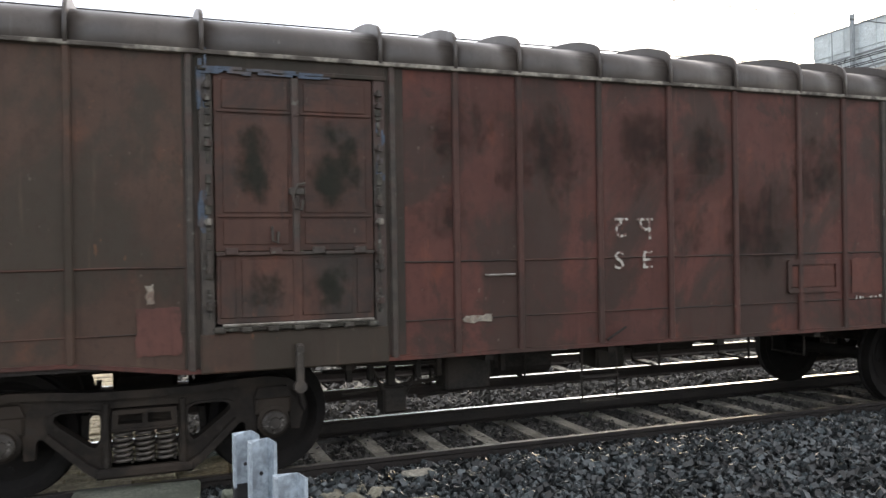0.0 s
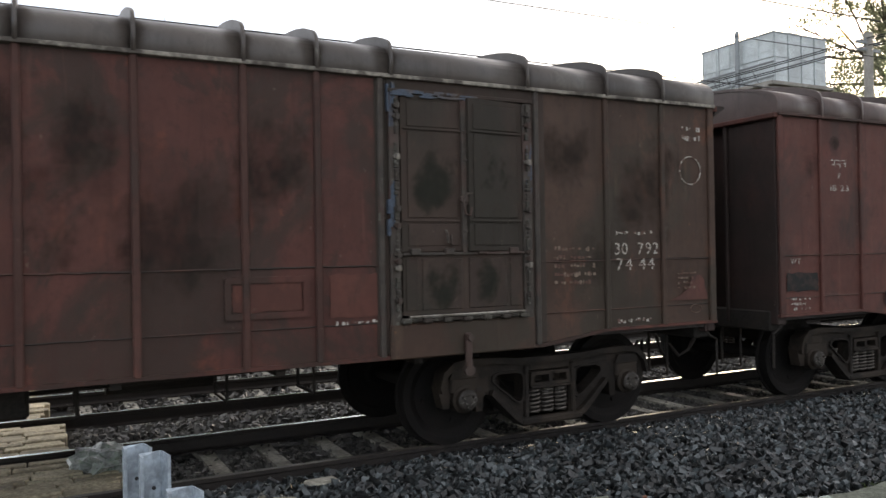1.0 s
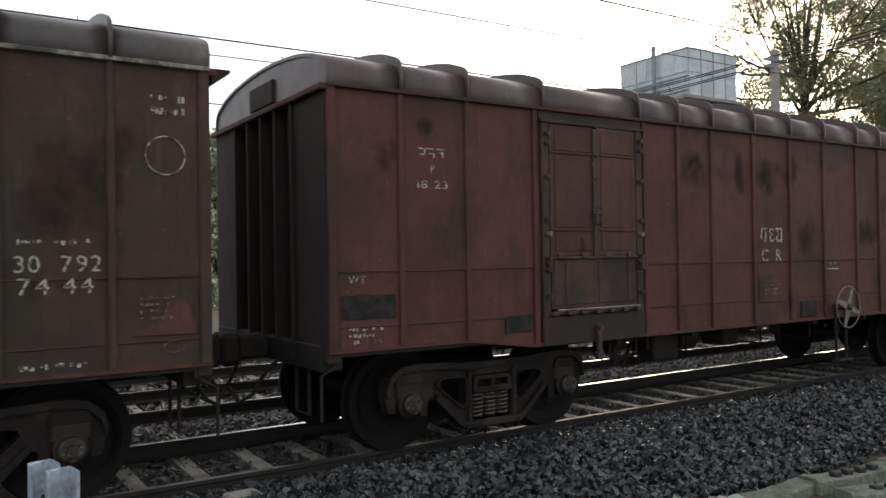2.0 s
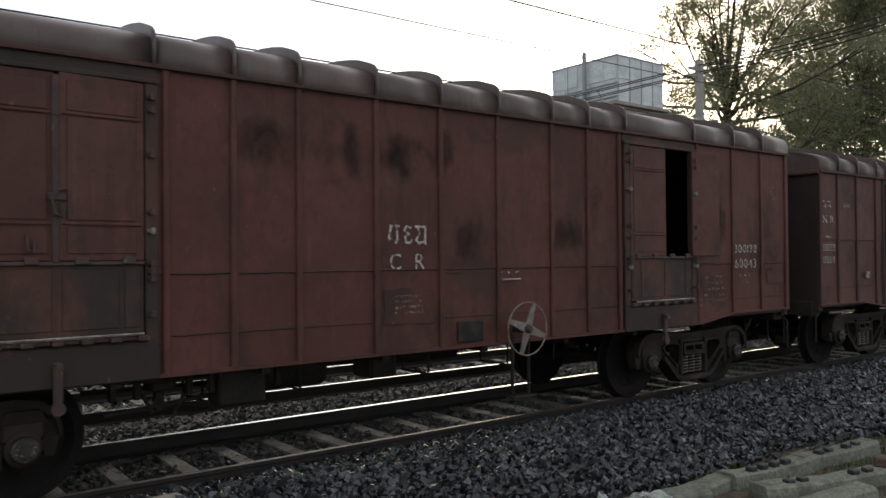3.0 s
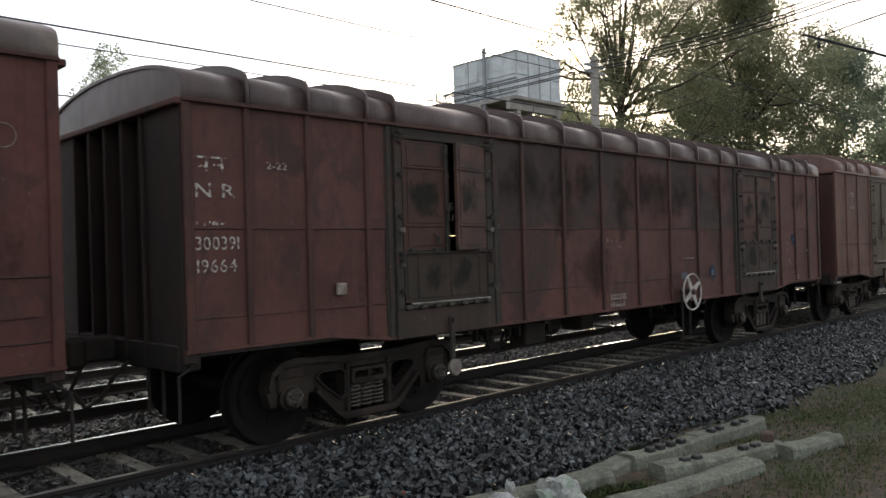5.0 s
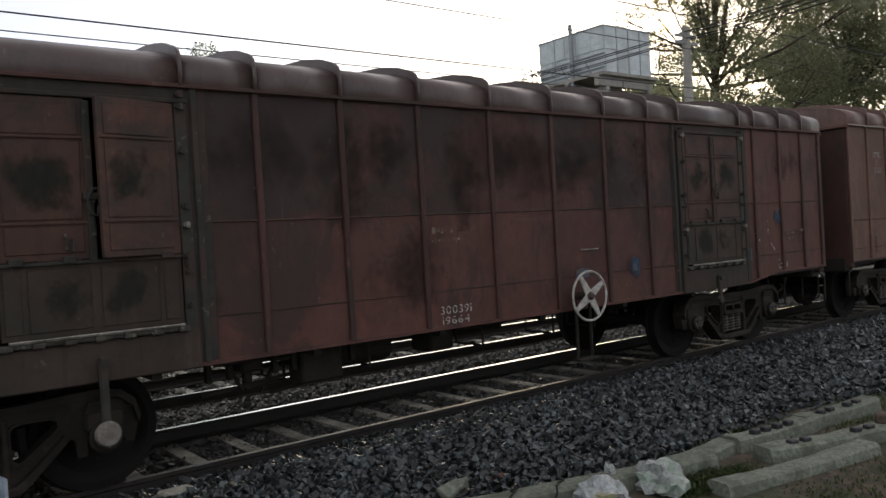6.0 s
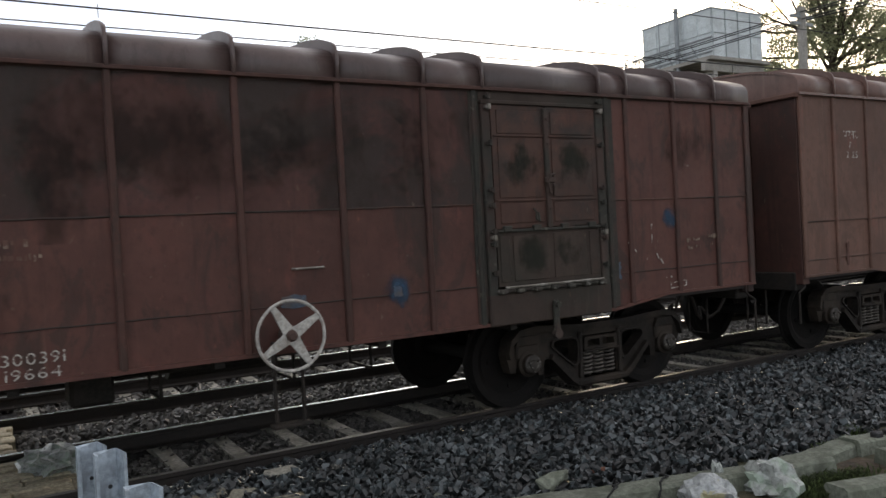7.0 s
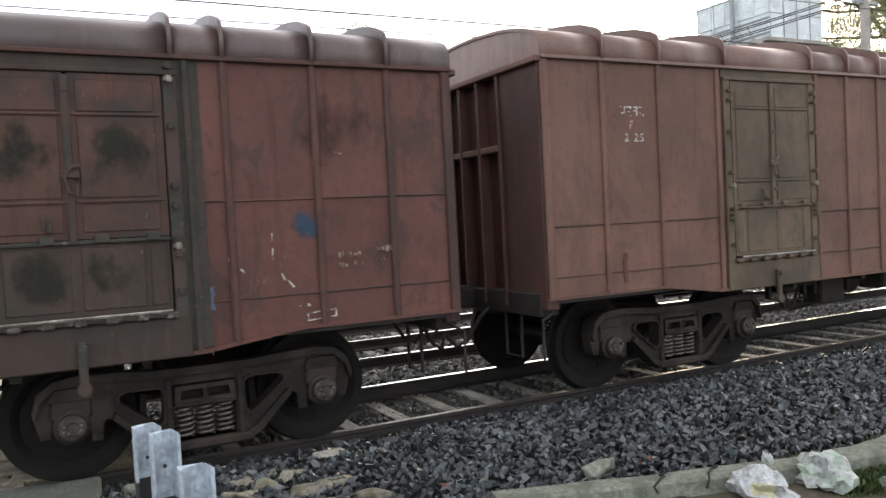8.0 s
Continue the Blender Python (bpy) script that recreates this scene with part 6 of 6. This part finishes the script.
for dz, dx, over in ((0.05, -0.13, 9.36), (0.05, 0.13, 9.24), (-0.2, -0.1, 9.08), (-0.2, 0.16, 8.94)):
    wire("power_cable", [(25.7 + dx, 40, 9.3 + dz), (25.9 + dx, 10.4, 9.05 + dz), (25.0 + dx, 0.9, over), (24 + dx, -25, over + 0.6)], 0.022, "dark power cable crossing high over the tracks", 0.2)
for y, z, r in ((6.0, 5.74, 0.014), (6.0, 5.46, 0.01), (10.5, 5.55, 0.014), (0.83, 5.52, 0.012), (4.46, 6.28, 0.01)):
    wire("catenary_wire", [(-40, y, z), (20, y, z), (75, y, z), (130, y, z)], r, "thin overhead electric wire along the track", 0.12)
bm = bmesh.new()
for k in range(14):
    rod((-20 + k * 7.3, 6.0, 5.5), (-20 + k * 7.3, 6.0, 5.7), 0.006, bm, 5)
solo("wire_dropper", bm, M_WIRE, "thin droppers joining two overhead wires", "overhead wire")

mast = thing("catenary_mast", pose(21.4, -2.4, 0), "steel catenary mast with bracket arm over the track", "mast")
part("mast_shaft", box(-0.12, 0.12, -0.12, 0.12, -0.2, 8.2, 0.01), M_PIPE, mast)
part("bracket_tube", tube([(0, 0.1, 5.8), (0, 3.25, 7.33)], 0.035), M_WIRE, mast)
part("stay_tube", tube([(0, 0.1, 7.62), (0, 2.95, 7.17)], 0.018), M_WIRE, mast)
bm = rod((0, 2.85, 7.15), (0, 2.85, 6.98), 0.02)
rod((0, 2.85, 6.98), (0, 2.85, 6.9), 0.05, bm)
part("insulator", bm, M_WIRE, mast)

wall = thing("boundary_wall", pose(2.6, 12.5, 0), "low limewashed wall with a rounded pillar", "wall")
part("wall_panel", box(-4, 0.97, -0.12, 0.12, -0.2, 0.88, 0.02), M_LIME, wall)
part("pillar", rod((1.44, 0, -0.2), (1.44, 0, 0.9), 0.45, n=24), M_LIME, wall)
part("pillar_cap", lathe([(0.02, -0.16), (0.3, -0.12), (0.46, 0.0), (0.47, 0.05), (0.02, 0.05)], 24), M_LIME, wall, m=pose(1.44, 0, 0.93, -90, 0, 0))


# ---- the sun's disc, low behind the branches ----
bm = bmesh.new()
bmesh.ops.create_icosphere(bm, subdivisions=3, radius=11.0)
solo("sun_disc", bm, M_SUN, "low hazy sun shining between branches", "sun", kind="structure", m=Matrix.Translation(Vector((0, -7, 1.9)) + sun_dir * 1300))

# ---- trees ----
def leaf_mass(rng, centres, radii, per, size, mat, name):
    """Clumps of small leaf blades scattered through lobes, thinner at the edges."""
    pts = []
    for c, r in zip(centres, radii):
        n = int(per * r * r)
        d = rng.normal(size=(n, 3))
        d /= np.linalg.norm(d, axis=1, keepdims=True)
        rad = rng.uniform(0.25, 1.0, (n, 1)) ** 0.5
        pts.append(np.array(c) + d * rad * np.array([r, r, r * 0.75]))
    p = np.concatenate(pts)
    # gather the blades into sprays
    n = len(p)
    k = 5
    p = np.repeat(p, k, 0) + rng.normal(0, size * 1.5, (n * k, 3))
    n = len(p)
    a = rng.normal(size=(n, 3))
    a /= np.linalg.norm(a, axis=1, keepdims=True)
    b = np.cross(a, rng.normal(size=(n, 3)))
    b /= np.linalg.norm(b, axis=1, keepdims=True)
    s_ = rng.uniform(0.6, 1.3, (n, 1)) * size
    q = np.stack([p - a * s_, p + b * s_ * 0.45, p + a * s_, p - b * s_ * 0.45], 1).reshape(-1, 3)
    me_ = bpy.data.meshes.new(name)
    me_.vertices.add(len(q))
    me_.vertices.foreach_set("co", q.reshape(-1).astype(np.float32))
    me_.loops.add(n * 4)
    me_.loops.foreach_set("vertex_index", np.arange(n * 4, dtype=np.int32))
    me_.polygons.add(n)
    me_.polygons.foreach_set("loop_start", np.arange(0, n * 4, 4, dtype=np.int32))
    me_.polygons.foreach_set("loop_total", np.full(n, 4, dtype=np.int32))
    me_.update()
    me_.materials.append(mat)
    return me_


def tree(x, y, height, spread, crown_z, seed, per=60, leaf=0.16, mat=None, lobes=26, label="tall broad-leaved tree seen against the light", inner=0.35, lobe=(0.17, 0.3), gap=None):
    rng = np.random.default_rng(seed)
    r_ = random.Random(seed)
    t = thing("tree", pose(x, y, -0.1), label, "tree", "trees beyond the tracks")
    bm = bmesh.new()
    top = height * 0.62
    spine = [Vector((0, 0, 0)), Vector((r_.uniform(-0.3, 0.3), r_.uniform(-0.3, 0.3), top * 0.4)), Vector((r_.uniform(-0.6, 0.6), r_.uniform(-0.6, 0.6), top * 0.75)), Vector((r_.uniform(-0.8, 0.8), r_.uniform(-0.8, 0.8), top))]
    rad = height * 0.02
    for k, (a, b) in enumerate(zip(spine, spine[1:])):
        rod(a, b, rad * (1 - 0.22 * k), bm, 10, rad * (1 - 0.22 * (k + 1)))
    part("trunk", bm, M_BARK, t)
    centres, radii = [], []
    for k in range(lobes):
        a = 2.399 * k + r_.uniform(-0.3, 0.3)
        f = (k + 0.5) / lobes
        zz = crown_z + (height - crown_z) * (f ** 0.9)
        w = spread * math.sqrt(max(0.08, 1 - (2 * f - 0.75) ** 2 * 0.75)) * r_.uniform(inner, 0.95)
        c = Vector((math.cos(a) * w, math.sin(a) * w, zz))
        size = spread * r_.uniform(*lobe)
        if gap and (c - Vector(gap[:3])).cross(Vector(gap[3:6])).length < size * 0.45 + 0.25:
            continue
        centres.append(c[:])
        radii.append(size)
        if k % 3 == 0:
            limb = bmesh.new()
            base = spine[2].lerp(spine[3], r_.random()) if f > 0.4 else spine[1].lerp(spine[2], r_.random())
            midp = base.lerp(c, 0.5) + Vector((0, 0, -0.05 * w))
            rod(base, midp, rad * 0.3, limb, 7, rad * 0.18)
            rod(midp, c, rad * 0.18, limb, 6, rad * 0.06)
            for _ in range(3):
                tip = c + Vector((r_.gauss(0, 1), r_.gauss(0, 1), r_.gauss(0, 0.6))) * radii[-1] * 0.7
                rod(midp.lerp(c, 0.6), tip, rad * 0.12, limb, 5, rad * 0.04)
            part("limb", limb, M_BARK, t)
    part("crown", leaf_mass(rng, centres, radii, per, leaf, mat or M_LEAF, "crown"), mat or M_LEAF, t)
    return t


def at_bearing(az, d):
    return d * math.sin(radians(az)), -7.06 + d * math.cos(radians(az))


x, y = at_bearing(58.0, 62)
tree(x, y, 24.5, 10.2, 5.0, 5, per=75, leaf=0.1, lobes=150, inner=0.12, lobe=(0.08, 0.17), gap=(-x, -7.06 - y, 2.0, *sun_dir))
x, y = at_bearing(66.0, 70)
tree(x, y, 23.5, 9.0, 3.0, 6, per=56, leaf=0.13, lobes=80, inner=0.1)
x, y = at_bearing(63.0, 85)
tree(x, y, 20.0, 9.0, 3.0, 7, per=64, leaf=0.15, mat=M_LEAF_FAR, lobes=40, inner=0.1)
x, y = at_bearing(71.5, 78)
tree(x, y, 18.5, 8.5, 3.0, 8, per=64, leaf=0.15, mat=M_LEAF_FAR, lobes=40, inner=0.1)
x, y = at_bearing(76.5, 80)
tree(x, y, 15.0, 8.5, 2.5, 9, per=64, leaf=0.16, mat=M_LEAF_FAR, lobes=36, inner=0.1)
x, y = at_bearing(54.0, 90)
tree(x, y, 17.0, 8.0, 3.0, 10, per=60, leaf=0.17, mat=M_LEAF_FAR, lobes=36, inner=0.1)
x, y = at_bearing(21.7, 60)
tree(x, y, 16.6, 4.0, 5.0, 11, per=55, leaf=0.12, mat=M_LEAF_FAR, lobes=24, inner=0.1)
x, y = at_bearing(10.5, 32)
tree(x, y, 7.6, 4.5, 0.6, 12, per=200, leaf=0.14, mat=M_LEAF_FAR, lobes=40, inner=0.05, label="dense leafy tree behind the white wall")
x, y = at_bearing(4.0, 36)
tree(x, y, 8.5, 5.0, 0.8, 13, per=150, leaf=0.16, mat=M_LEAF_FAR, lobes=36, inner=0.05, label="dense leafy tree behind the white wall")
x, y = at_bearing(16.0, 38)
tree(x, y, 7.5, 4.5, 0.6, 14, per=150, leaf=0.16, mat=M_LEAF_FAR, lobes=36, inner=0.05, label="dense leafy tree behind the white wall")


# ---- motion ----
def motions():
    keys = [k * 0.5 for k in range(17)]
    turns = [k * 0.1 for k in range(81)]
    for wagon, sets, left in TRAIN:
        walk(wagon, [(t, pose(left - travelled(t), TRACK_Y, 0)) for t in keys])
        for wheelset, s in sets:
            phase = 40 * s + left * 57
            walk(wheelset, [(t, pose(s * 1.0, 0, 0.5, 0, math.degrees(-travelled(t) / 0.5) + phase, 0)) for t in turns])


motions()
